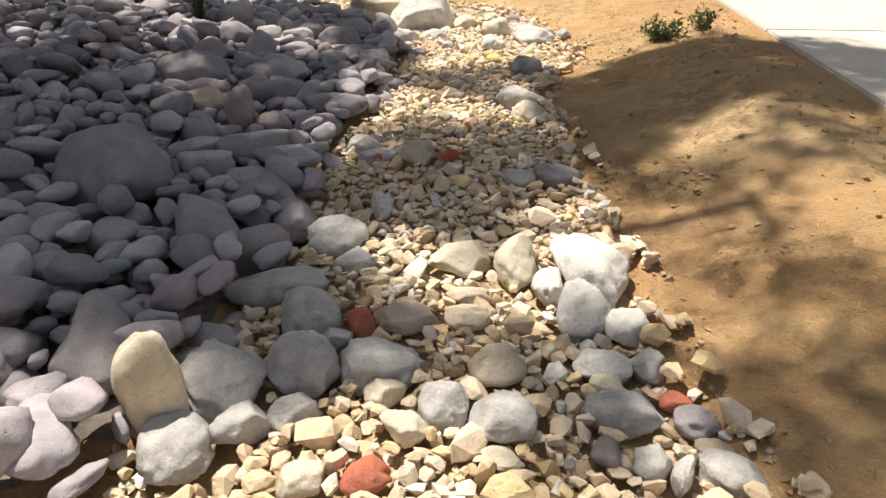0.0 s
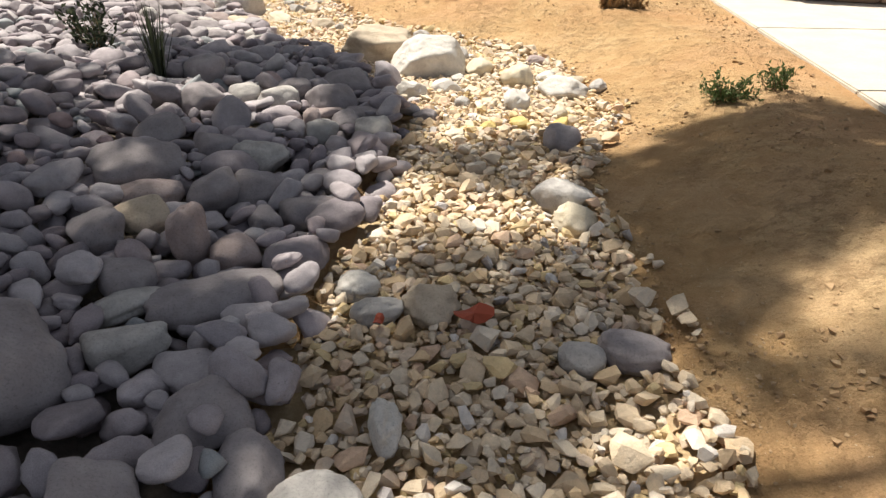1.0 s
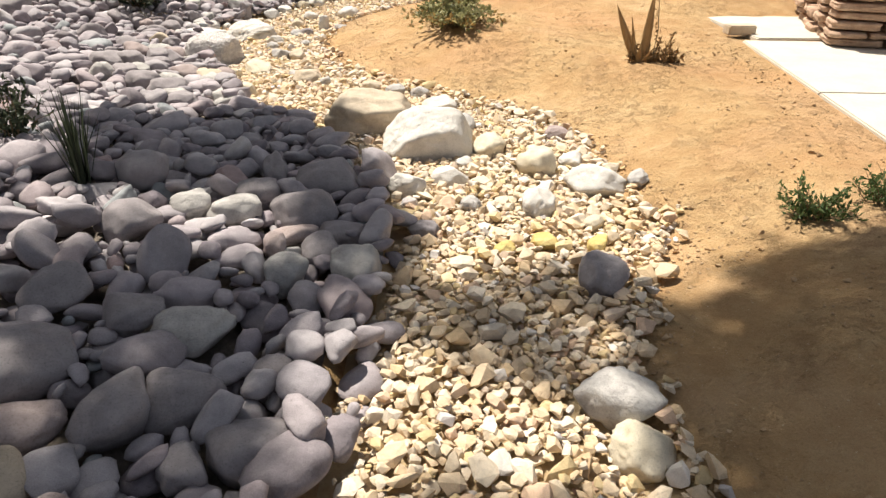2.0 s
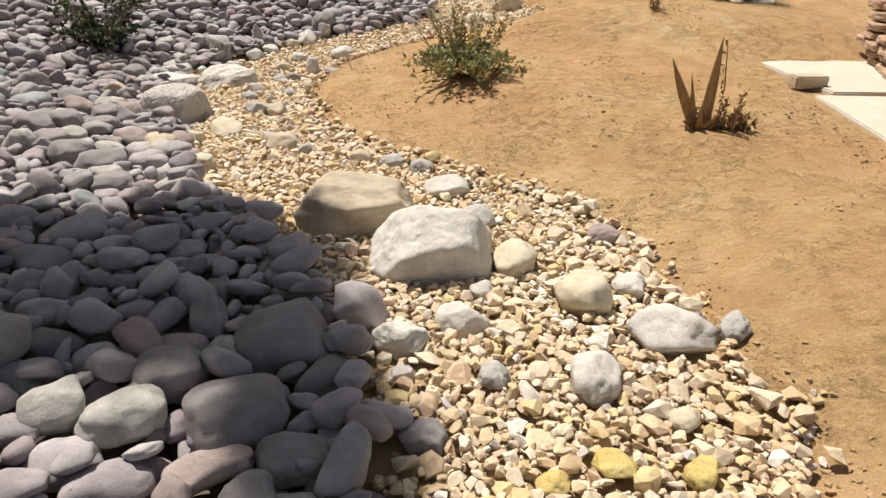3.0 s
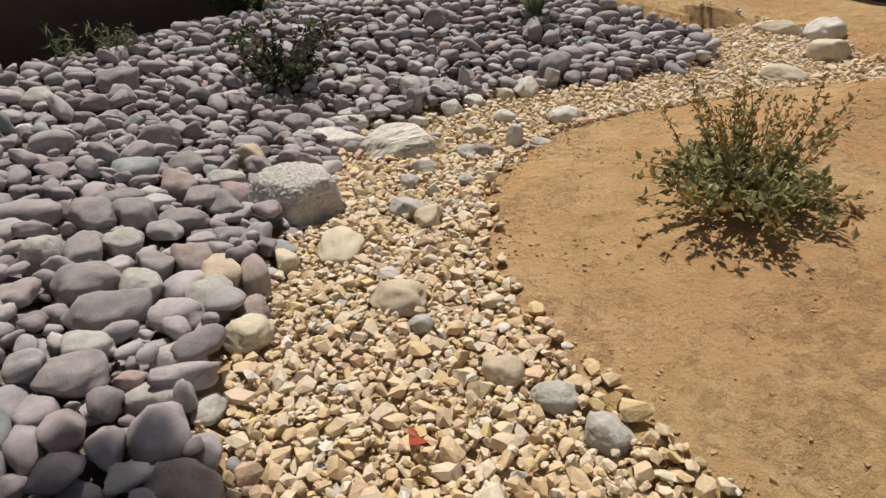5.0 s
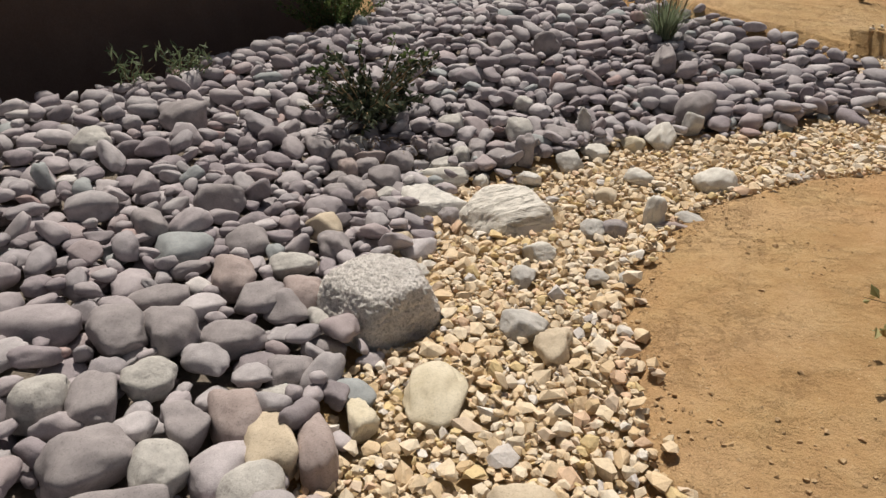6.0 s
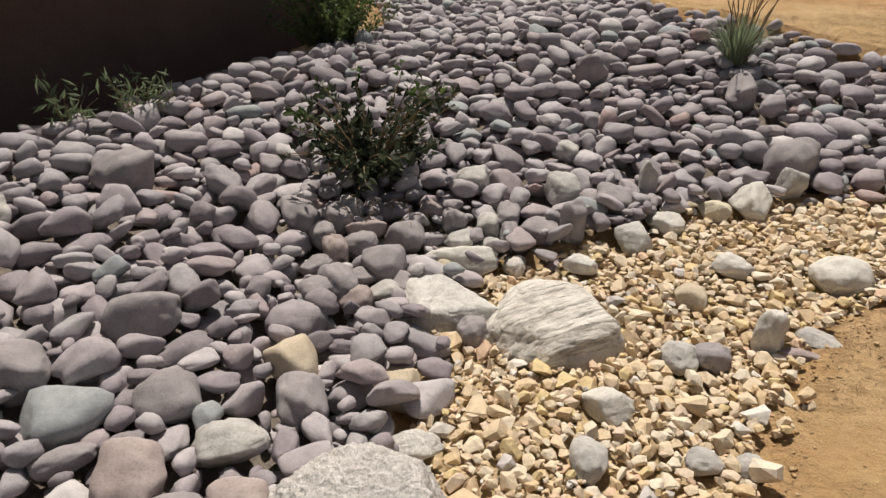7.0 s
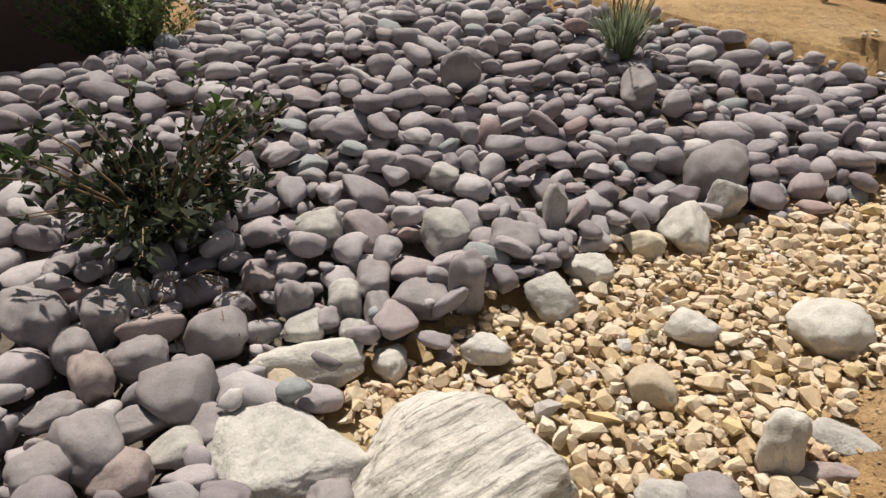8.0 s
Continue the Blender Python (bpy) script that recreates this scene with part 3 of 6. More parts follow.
rock(0.46, 1.42, 0.17, 0.13, 0.09, -18, WHITE_ROCK, "pale angular stone beside the sand", 110, 0.4, 13, -6, name="stone", group="stones along the creek", depth=0.58, lump=0.26)
rock(0.26, 1.97, 0.16, 0.28, 0.19, -7, CREAM_ROCK, "cream flat stone standing in gravel", 111, 0.4, 13, 0, name="stone", group="stones along the creek", depth=0.58, lump=0.26)
rock(0.06, 2.00, 0.24, 0.18, 0.12, -2, CREAM_ROCK, "cream white flat stone in gravel", 112, 0.4, 13, 6, name="stone", group="stones along the creek", depth=0.58, lump=0.26)
rock(-0.17, 1.42, 0.25, 0.20, 0.13, 7, GREY_ROCK, "brownish speckled flat stone in gravel", 113, 0.4, 8, 12, name="stone", group="stones along the creek", depth=0.74, lump=0.34)
rock(0.16, 1.42, 0.18, 0.17, 0.12, -7, TAN_ROCK, "olive tan stone in gravel", 114, 0.4, 13, -13, name="stone", group="stones along the creek", depth=0.58, lump=0.26)
rock(0.16, 1.21, 0.18, 0.17, 0.12, -8, GREY_ROCK, "pale grey stone in gravel", 115, 0.4, 13, -7, name="stone", group="stones along the creek", depth=0.58, lump=0.26)
rock(-0.09, 1.18, 0.13, 0.11, 0.08, 4, CREAM_ROCK, "cream stone in gravel", 116, 0.4, 13, -1, name="stone", group="stones along the creek", depth=0.58, lump=0.26)
rock(0.01, 1.25, 0.14, 0.16, 0.11, -0, GREY_ROCK, "grey stone in gravel", 117, 0.4, 13, 5, name="stone", group="stones along the creek", depth=0.58, lump=0.26)
rock(-0.25, 1.62, 0.09, 0.15, 0.11, 9, RED_ROCK, "red-brown sandstone chip in gravel", 118, 0.4, 13, 11, name="stone", group="stones along the creek", depth=0.58, lump=0.26)
rock(0.63, 1.28, 0.09, 0.08, 0.06, -26, RED_ROCK, "dark red stone chip beside the sand", 119, 0.4, 13, -14, name="stone", group="stones along the creek", depth=0.58, lump=0.26)
rock(0.66, 1.21, 0.12, 0.12, 0.08, -29, DARK_ROCK, "blue-grey stone beside the sand", 120, 0.4, 8, -8, name="stone", group="stones along the creek", depth=0.74, lump=0.34)
rock(0.69, 1.04, 0.18, 0.13, 0.09, -34, GREY_ROCK, "pale grey boulder beside the sand", 121, 0.4, 13, -2, name="stone", group="stones along the creek", depth=0.58, lump=0.26)
rock(0.51, 1.08, 0.09, 0.12, 0.08, -25, WHITE_ROCK, "white speckled stone in gravel", 122, 0.4, 13, 4, name="stone", group="stones along the creek", depth=0.58, lump=0.26)
rock(0.48, 1.24, 0.21, 0.14, 0.10, -21, GREY_ROCK, "grey broken stone in gravel", 123, 0.4, 13, 10, name="stone", group="stones along the creek", depth=0.58, lump=0.26)
rock(-0.17, 1.02, 0.12, 0.12, 0.09, 9, RED_ROCK, "rusty red stone in gravel", 124, 0.4, 13, -15, name="stone", group="stones along the creek", depth=0.58, lump=0.26)
rock(-0.56, 1.80, 0.36, 0.21, 0.14, 17, GREY_ROCK, "long blue-grey stone at the cobble edge", 125, 0.4, 8, -9, name="stone", group="stones along the creek", depth=0.74, lump=0.34)
rock(-0.26, 2.44, 0.10, 0.22, 0.14, 6, WHITE_ROCK, "small white oval stone in gravel", 126, 0.4, 8, -3, name="stone", group="stones along the creek", depth=0.74, lump=0.34)
rock(0.48, 3.99, 0.32, 0.28, 0.20, -7, GREY_ROCK, "grey wedge-shaped stone beside the sand", 127, 0.4, 13, 3, name="stone", group="stones along the creek", depth=0.58, lump=0.26)
rock(0.50, 3.75, 0.21, 0.22, 0.15, -8, CREAM_ROCK, "flat pale stone beside the sand", 128, 0.4, 8, 9, name="stone", group="stones along the creek", depth=0.74, lump=0.34)
rock(0.60, 4.80, 0.23, 0.29, 0.19, -7, DARK_ROCK, "dark rounded stone beside the sand", 129, 0.4, 8, 15, name="stone", group="stones along the creek", depth=0.74, lump=0.34)
rock(-0.59, 2.25, 0.18, 0.28, 0.19, 15, DARK_ROCK, "dark grey stone at the cobble edge", 130, 0.4, 8, -10, name="stone", group="stones along the creek", depth=0.74, lump=0.34)
rock(-0.41, 2.15, 0.25, 0.24, 0.16, 11, GREY_ROCK, "olive grey stone at the cobble edge", 131, 0.4, 8, -4, name="stone", group="stones along the creek", depth=0.74, lump=0.34)
rock(-1.39, 2.46, 0.47, 0.44, 0.32, 30, DARK_ROCK, "large smooth dark grey cobble", 132, 0.36, 7, 2, name="cobblestone", group="large cobbles on the bank", depth=0.62, lump=0.3)
rock(-0.96, 1.38, 0.23, 0.32, 0.23, 35, DARK_ROCK, "large round dark mauve cobble", 133, 0.36, 7, 8, name="cobblestone", group="large cobbles on the bank", depth=0.62, lump=0.3)
rock(-0.86, 2.05, 0.21, 0.38, 0.28, 23, DARK_ROCK, "smooth dark grey cobble", 134, 0.36, 7, 14, name="cobblestone", group="large cobbles on the bank", depth=0.62, lump=0.3)
rock(-0.70, 2.03, 0.30, 0.25, 0.18, 19, DARK_ROCK, "flat dark grey cobble", 135, 0.36, 7, -11, name="cobblestone", group="large cobbles on the bank", depth=0.62, lump=0.3)
rock(-0.11, 1.63, 0.21, 0.13, 0.09, 4, TAN_ROCK, "brownish stone in gravel", 136, 0.4, 13, -5, name="stone", group="stones along the creek", depth=0.58, lump=0.26)
rock(-1.38, 3.66, 0.28, 0.20, 0.14, 32, PINK_ROCK, "mauve pink smooth cobble", 137, 0.36, 7, 1, name="cobblestone", group="large cobbles on the bank", depth=0.62, lump=0.3)
rock(-0.92, 3.28, 0.20, 0.21, 0.15, 27, PINK_ROCK, "pale pink block-shaped cobble", 138, 0.36, 7, 7, name="cobblestone", group="large cobbles on the bank", depth=0.62, lump=0.3)
rock(-1.35, 3.46, 0.22, 0.20, 0.14, 35, TAN_ROCK, "brown oval cobble on the bank", 139, 0.36, 7, 13, name="cobblestone", group="large cobbles on the bank", depth=0.62, lump=0.3)
rock(-0.43, 3.17, 0.18, 0.18, 0.12, 12, WHITE_ROCK, "white rounded stone in gravel", 140, 0.4, 8, -12, name="stone", group="stones along the creek", depth=0.74, lump=0.34)
rock(-0.34, 3.01, 0.20, 0.16, 0.10, 9, GREY_ROCK, "grey striped stone in gravel", 141, 0.4, 8, -6, name="stone", group="stones along the creek", depth=0.74, lump=0.34)
rock(-0.15, 3.04, 0.23, 0.23, 0.15, 1, TAN_ROCK, "brownish grey round stone in gravel", 142, 0.4, 8, 0, name="stone", group="stones along the creek", depth=0.74, lump=0.34)
rock(-0.52, 4.74, 0.23, 0.29, 0.21, 7, GREY_ROCK, "pale grey cobble at the gravel edge", 143, 0.36, 7, 6, name="cobblestone", group="large cobbles on the bank", depth=0.62, lump=0.3)
rock(0.17, 6.52, 0.24, 0.30, 0.21, -7, CREAM_ROCK, "cream blocky stone beside the white boulder", 144, 0.4, 13, 12, name="stone", group="stones along the creek", depth=0.58, lump=0.26)
rock(0.46, 6.19, 0.28, 0.38, 0.25, -14, CREAM_ROCK, "cream oval stone in gravel", 145, 0.4, 8, -13, name="stone", group="stones along the creek", depth=0.74, lump=0.34)
rock(0.79, 5.89, 0.39, 0.32, 0.22, -23, WHITE_ROCK, "flat white rock beside the sand", 146, 0.4, 13, -7, name="stone", group="stones along the creek", depth=0.58, lump=0.26)
rock(1.04, 5.88, 0.13, 0.20, 0.13, -28, GREY_ROCK, "small grey stone beside the sand", 147, 0.4, 8, -1, name="stone", group="stones along the creek", depth=0.74, lump=0.34)
rock(0.40, 5.58, 0.20, 0.30, 0.20, -16, WHITE_ROCK, "grey-white oval stone in gravel", 148, 0.4, 8, 5, name="stone", group="stones along the creek", depth=0.74, lump=0.34)
rock(-0.10, 5.97, 0.24, 0.19, 0.13, -2, WHITE_ROCK, "white stone in gravel", 149, 0.4, 13, 11, name="stone", group="stones along the creek", depth=0.58, lump=0.26)
rock(-0.36, 5.82, 0.24, 0.24, 0.17, 5, WHITE_ROCK, "white wedge stone at the cobble edge", 150, 0.4, 13, -14, name="stone", group="stones along the creek", depth=0.58, lump=0.26)
rock(-0.01, 6.23, 0.12, 0.12, 0.09, -3, WHITE_ROCK, "small white stone in gravel", 151, 0.4, 13, -8, name="stone", group="stones along the creek", depth=0.58, lump=0.26)
rock(0.02, 5.59, 0.13, 0.14, 0.09, -6, GREY_ROCK, "small grey stone in gravel", 152, 0.4, 8, -2, name="stone", group="stones along the creek", depth=0.74, lump=0.34)
rock(-0.24, 5.26, 0.17, 0.16, 0.11, 3, DARK_ROCK, "grey-brown stone in gravel", 153, 0.4, 8, 4, name="stone", group="stones along the creek", depth=0.74, lump=0.34)
rock(-0.80, 5.69, 0.42, 0.35, 0.25, 17, DARK_ROCK, "large dark grey saddle-shaped cobble", 154, 0.36, 7, 10, name="cobblestone", group="large cobbles on the bank", depth=0.62, lump=0.3)
rock(-0.85, 5.26, 0.33, 0.34, 0.24, 23, DARK_ROCK, "large dark smooth cobble", 155, 0.36, 7, -15, name="cobblestone", group="large cobbles on the bank", depth=0.62, lump=0.3)
rock(-1.18, 5.17, 0.27, 0.22, 0.16, 33, GREY_ROCK, "grey oval cobble on the bank", 156, 0.36, 7, -9, name="cobblestone", group="large cobbles on the bank", depth=0.62, lump=0.3)
rock(-1.13, 5.42, 0.26, 0.27, 0.19, 29, DARK_ROCK, "dark wedge-shaped cobble on the bank", 157, 0.36, 7, -3, name="cobblestone", group="large cobbles on the bank", depth=0.62, lump=0.3)
rock(-0.87, 5.02, 0.28, 0.15, 0.10, 27, PINK_ROCK, "pinkish long cobble on the bank", 158, 0.36, 7, 3, name="cobblestone", group="large cobbles on the bank", depth=0.62, lump=0.3)
rock(-1.40, 5.18, 0.19, 0.18, 0.13, 39, GREY_ROCK, "grey cobble with a rusty base", 159, 0.36, 7, 9, name="cobblestone", group="large cobbles on the bank", depth=0.62, lump=0.3)
rock(0.70, 6.84, 0.19, 0.18, 0.12, -15, PINK_ROCK, "pale pinkish stone beside the sand", 160, 0.4, 8, 15, name="stone", group="stones along the creek", depth=0.74, lump=0.34)
rock(0.87, 6.74, 0.10, 0.10, 0.07, -19, TAN_ROCK, "lone brown stone on the sand", 161, 0.4, 13, -10, name="stone", group="stones along the creek", depth=0.58, lump=0.26)
rock(0.00, 7.02, 0.20, 0.24, 0.17, -3, GREY_ROCK, "grey white rock beside the boulder", 162, 0.4, 13, -4, name="stone", group="stones along the creek", depth=0.58, lump=0.26)
rock(0.70, 6.30, 0.16, 0.17, 0.12, -18, WHITE_ROCK, "white speckled stone beside the sand", 163, 0.4, 13, 2, name="stone", group="stones along the creek", depth=0.58, lump=0.26)
rock(-2.00, 8.74, 0.27, 0.36, 0.13, 32, CREAM_ROCK, "flat cream slab with a brown crack in gravel", 164, 0.35, 13, 8, name="stone", group="stones along the creek", depth=0.74, lump=0.34)
rock(-1.45, 8.38, 0.28, 0.22, 0.15, 27, TAN_ROCK, "flat tan stone in gravel", 165, 0.4, 8, 14, name="stone", group="stones along the creek", depth=0.74, lump=0.34)
rock(-1.26, 8.24, 0.13, 0.15, 0.11, 25, GREY_ROCK, "blue-grey stone in gravel", 166, 0.4, 13, -11, name="stone", group="stones along the creek", depth=0.58, lump=0.26)
rock(-0.18, 7.51, 0.31, 0.25, 0.17, 4, WHITE_ROCK, "white block-shaped rock in gravel", 167, 0.4, 13, -5, name="stone", group="stones along the creek", depth=0.58, lump=0.26)
rock(-0.35, 7.90, 0.18, 0.18, 0.13, 8, GREY_ROCK, "grey stone beside the sand", 168, 0.4, 13, 1, name="stone", group="stones along the creek", depth=0.58, lump=0.26)
rock(-0.81, 8.07, 0.18, 0.19, 0.13, 17, TAN_ROCK, "pale tan stone in gravel", 169, 0.4, 13, 7, name="stone", group="stones along the creek", depth=0.58, lump=0.26)
rock(-0.58, 8.01, 0.19, 0.15, 0.10, 12, GREY_ROCK, "flat pale grey stone in gravel", 170, 0.4, 8, 13, name="stone", group="stones along the creek", depth=0.74, lump=0.34)
rock(0.69, 15.18, 0.47, 0.55, 0.39, -4, WHITE_ROCK, "pale upright rock at the far bend", 171, 0.4, 13, -12, name="stone", group="stones along the creek", depth=0.58, lump=0.26)
rock(0.69, 14.34, 0.45, 0.46, 0.32, -5, CREAM_ROCK, "cream block rock at the far bend", 172, 0.4, 13, -6, name="stone", group="stones along the creek", depth=0.58, lump=0.26)
rock(0.19, 15.38, 0.62, 0.34, 0.24, -1, CREAM_ROCK, "flat cream rock at the far bend", 173, 0.4, 13, 0, name="stone", group="stones along the creek", depth=0.58, lump=0.26)
rock(0.25, 13.42, 0.48, 0.29, 0.21, -2, CREAM_ROCK, "flat cream rock behind the shrub", 174, 0.4, 13, 6, name="stone", group="stones along the creek", depth=0.58, lump=0.26)
rock(-2.01, 10.59, 0.17, 0.17, 0.11, 14, GREY_ROCK, "grey-green stone in gravel", 175, 0.4, 8, 12, name="stone", group="stones along the creek", depth=0.74, lump=0.34)
rock(-1.90, 10.68, 0.16, 0.19, 0.12, 11, DARK_ROCK, "brown-grey rounded stone in gravel", 176, 0.4, 8, -13, name="stone", group="stones along the creek", depth=0.74, lump=0.34)
rock(-2.17, 10.13, 0.21, 0.20, 0.14, 19, WHITE_ROCK, "white blocky stone in gravel", 177, 0.4, 13, -7, name="stone", group="stones along the creek", depth=0.58, lump=0.26)
rock(-1.91, 9.38, 0.23, 0.20, 0.14, 19, GREY_ROCK, "pale grey broken stone in gravel", 178, 0.4, 13, -1, name="stone", group="stones along the creek", depth=0.58, lump=0.26)
rock(-1.73, 9.29, 0.17, 0.24, 0.16, 15, TAN_ROCK, "smooth olive tan stone in gravel", 179, 0.4, 8, 5, name="stone", group="stones along the creek", depth=0.74, lump=0.34)
rock(-2.89, 8.95, 0.21, 0.25, 0.18, 50, PINK_ROCK, "rusty pink cobble beside the rough boulder", 180, 0.36, 7, 11, name="cobblestone", group="large cobbles on the bank", depth=0.62, lump=0.3)
rock(-3.09, 9.42, 0.19, 0.28, 0.20, 45, DARK_ROCK, "round slate-grey cobble on the bank", 181, 0.36, 7, -14, name="cobblestone", group="large cobbles on the bank", depth=0.62, lump=0.3)
rock(-3.23, 8.22, 0.24, 0.30, 0.22, 72, DARK_ROCK, "large round dark grey cobble", 182, 0.36, 7, -8, name="cobblestone", group="large cobbles on the bank", depth=0.62, lump=0.3)
rock(-3.08, 8.36, 0.23, 0.33, 0.23, 67, DARK_ROCK, "large mauve grey cobble", 183, 0.36, 7, -2, name="cobblestone", group="large cobbles on the bank", depth=0.62, lump=0.3)
rock(-3.23, 8.82, 0.22, 0.28, 0.20, 58, PINK_ROCK, "mauve blocky cobble on the bank", 184, 0.36, 7, 4, name="cobblestone", group="large cobbles on the bank", depth=0.62, lump=0.3)
rock(-3.33, 8.48, 0.28, 0.16, 0.12, 66, DARK_ROCK, "long flat grey cobble", 185, 0.36, 7, 10, name="cobblestone", group="large cobbles on the bank", depth=0.62, lump=0.3)
rock(-3.93, 9.36, 0.31, 0.30, 0.22, 56, DARK_ROCK, "dark blue-grey cobble on the bank", 186, 0.36, 7, -15, name="cobblestone", group="large cobbles on the bank", depth=0.62, lump=0.3)
rock(-5.11, 9.31, 0.27, 0.29, 0.21, 66, GREY_ROCK, "pale cobble on the bank", 187, 0.36, 7, -9, name="cobblestone", group="large cobbles on the bank", depth=0.62, lump=0.3)
rock(-2.86, 10.27, 0.15, 0.21, 0.14, 28, DARK_ROCK, "rounded grey-brown stone against the marble boulder", 188, 0.4, 8, -3, name="stone", group="stones along the creek", depth=0.74, lump=0.34)
rock(-3.28, 9.56, 0.21, 0.29, 0.21, 55, TAN_ROCK, "pale tan rounded cobble", 189, 0.36, 7, 3, name="cobblestone", group="large cobbles on the bank", depth=0.62, lump=0.3)
rock(-2.62, 11.99, 0.12, 0.16, 0.29, 9, GREY_ROCK, "upright slender grey cobble", 190, 0.25, 0, 0, name="stone", group="stones along the creek", depth=0.9, lump=0.22)
rock(-2.83, 11.33, 0.15, 0.16, 0.30, 17, DARK_ROCK, "upright mauve cobble at the gravel edge", 191, 0.25, 0, 0, name="stone", group="stones along the creek", depth=0.9, lump=0.22)
rock(-3.24, 10.79, 0.40, 0.22, 0.16, 34, WHITE_ROCK, "flat white rock at the gravel edge", 192, 0.4, 13, -10, name="stone", group="stones along the creek", depth=0.58, lump=0.26)
rock(-2.41, 11.72, 0.23, 0.21, 0.15, 5, WHITE_ROCK, "white angular rock at the gravel edge", 193, 0.4, 13, -4, name="stone", group="stones along the creek", depth=0.58, lump=0.26)
rock(-2.04, 12.17, 0.24, 0.36, 0.26, -2, WHITE_ROCK, "white block rock at the gravel edge", 194, 0.4, 13, 2, name="stone", group="stones along the creek", depth=0.58, lump=0.26)
rock(-1.91, 12.70, 0.33, 0.50, 0.37, -4, DARK_ROCK, "large smooth mauve-grey egg-shaped cobble", 400, 0.36, 7, 8, name="cobblestone", group="large cobbles on the bank", depth=0.62, lump=0.3)
rock(-2.51, 11.44, 0.23, 0.24, 0.17, 9, GREY_ROCK, "grey wedge stone at the gravel edge", 196, 0.4, 13, 14, name="stone", group="stones along the creek", depth=0.58, lump=0.26)
rock(-1.97, 11.43, 0.20, 0.20, 0.14, -5, WHITE_ROCK, "white flat stone in gravel", 197, 0.4, 13, -11, name="stone", group="stones along the creek", depth=0.58, lump=0.26)
rock(-1.49, 11.59, 0.31, 0.33, 0.21, -16, WHITE_ROCK, "white oval rock in gravel", 198, 0.4, 8, -5, name="stone", group="stones along the creek", depth=0.74, lump=0.34)
rock(-1.71, 10.89, 0.13, 0.14, 0.26, -15, WHITE_ROCK, "pale standing stone beside the sand", 199, 0.25, 0, 0, name="stone", group="stones along the creek", depth=0.9, lump=0.22)
rock(-3.05, 11.68, 0.23, 0.26, 0.19, 20, GREY_ROCK, "pale flat cobble on the bank", 200, 0.36, 7, 7, name="cobblestone", group="large cobbles on the bank", depth=0.62, lump=0.3)
rock(-2.74, 11.73, 0.24, 0.25, 0.18, 13, DARK_ROCK, "round grey cobble on the bank", 201, 0.36, 7, 13, name="cobblestone", group="large cobbles on the bank", depth=0.62, lump=0.3)
rock(-3.00, 11.24, 0.24, 0.23, 0.16, 22, DARK_ROCK, "smooth grey oval cobble", 202, 0.36, 7, -12, name="cobblestone", group="large cobbles on the bank", depth=0.62, lump=0.3)
rock(-3.59, 10.75, 0.23, 0.28, 0.20, 42, DARK_ROCK, "mauve grey leaning cobble", 203, 0.36, 7, -6, name="cobblestone", group="large cobbles on the bank", depth=0.62, lump=0.3)
rock(-3.50, 10.45, 0.25, 0.30, 0.22, 47, DARK_ROCK, "large dark grey cobble", 204, 0.36, 7, 0, name="cobblestone", group="large cobbles on the bank", depth=0.62, lump=0.3)
rock(-3.22, 12.12, 0.20, 0.21, 0.15, 20, GREY_ROCK, "greenish grey cobble on the bank", 205, 0.36, 7, 6, name="cobblestone", group="large cobbles on the bank", depth=0.62, lump=0.3)
rock(-3.57, 11.46, 0.22, 0.24, 0.17, 32, GREY_ROCK, "greenish pale cobble on the bank", 206, 0.36, 7, 12, name="cobblestone", group="large cobbles on the bank", depth=0.62, lump=0.3)
rock(-3.51, 13.22, 0.27, 0.16, 0.30, 19, DARK_ROCK, "dark cone-shaped cobble on the bank", 207, 0.25, 0, 0, name="stone", group="stones along the creek", depth=0.9, lump=0.22)
rock(-2.41, 13.56, 0.23, 0.45, 0.33, 3, DARK_ROCK, "grey cobble on the bank", 208, 0.36, 7, -7, name="cobblestone", group="large cobbles on the bank", depth=0.62, lump=0.3)
rock(-2.20, 12.00, 0.20, 0.16, 0.14, 0, CREAM_ROCK, "cream angular stone at the gravel edge", 209, 0.4, 13, -1, name="stone", group="stones along the creek", depth=0.58, lump=0.26)
rock(-2.98, 10.91, 0.13, 0.19, 0.12, 25, WHITE_ROCK, "small white stone in gravel", 210, 0.4, 8, 5, name="stone", group="stones along the creek", depth=0.74, lump=0.34)
rock(-2.09, 11.10, 0.18, 0.18, 0.13, -2, TAN_ROCK, "tan block stone in gravel", 211, 0.4, 13, 11, name="stone", group="stones along the creek", depth=0.58, lump=0.26)
rock(3.80, 13.21, 0.18, 0.14, 0.10, -24, CREAM_ROCK, "white flat stone behind the mound", 212, 0.4, 13, -14, name="stone", group="stones along the creek", depth=0.58, lump=0.26)
rock(4.28, 13.45, 0.34, 0.25, 0.18, -26, CREAM_ROCK, "pale stone behind the mound", 213, 0.4, 13, -8, name="stone", group="stones along the creek", depth=0.58, lump=0.26)
rock(5.00, 14.10, 0.32, 0.18, 0.13, -28, CREAM_ROCK, "white blocky stone behind the mound", 214, 0.4, 13, -2, name="stone", group="stones along the creek", depth=0.58, lump=0.26)
rock(-0.15, 1.31, 0.12, 0.12, 0.08, 7, CREAM_ROCK, "cream broken stone in gravel", 215, 0.4, 13, 4, name="stone", group="stones along the creek", depth=0.58, lump=0.26)
rock(-0.38, 1.22, 0.14, 0.11, 0.08, 17, GREY_ROCK, "pale grey block stone in gravel", 216, 0.4, 13, 10, name="stone", group="stones along the creek", depth=0.58, lump=0.26)
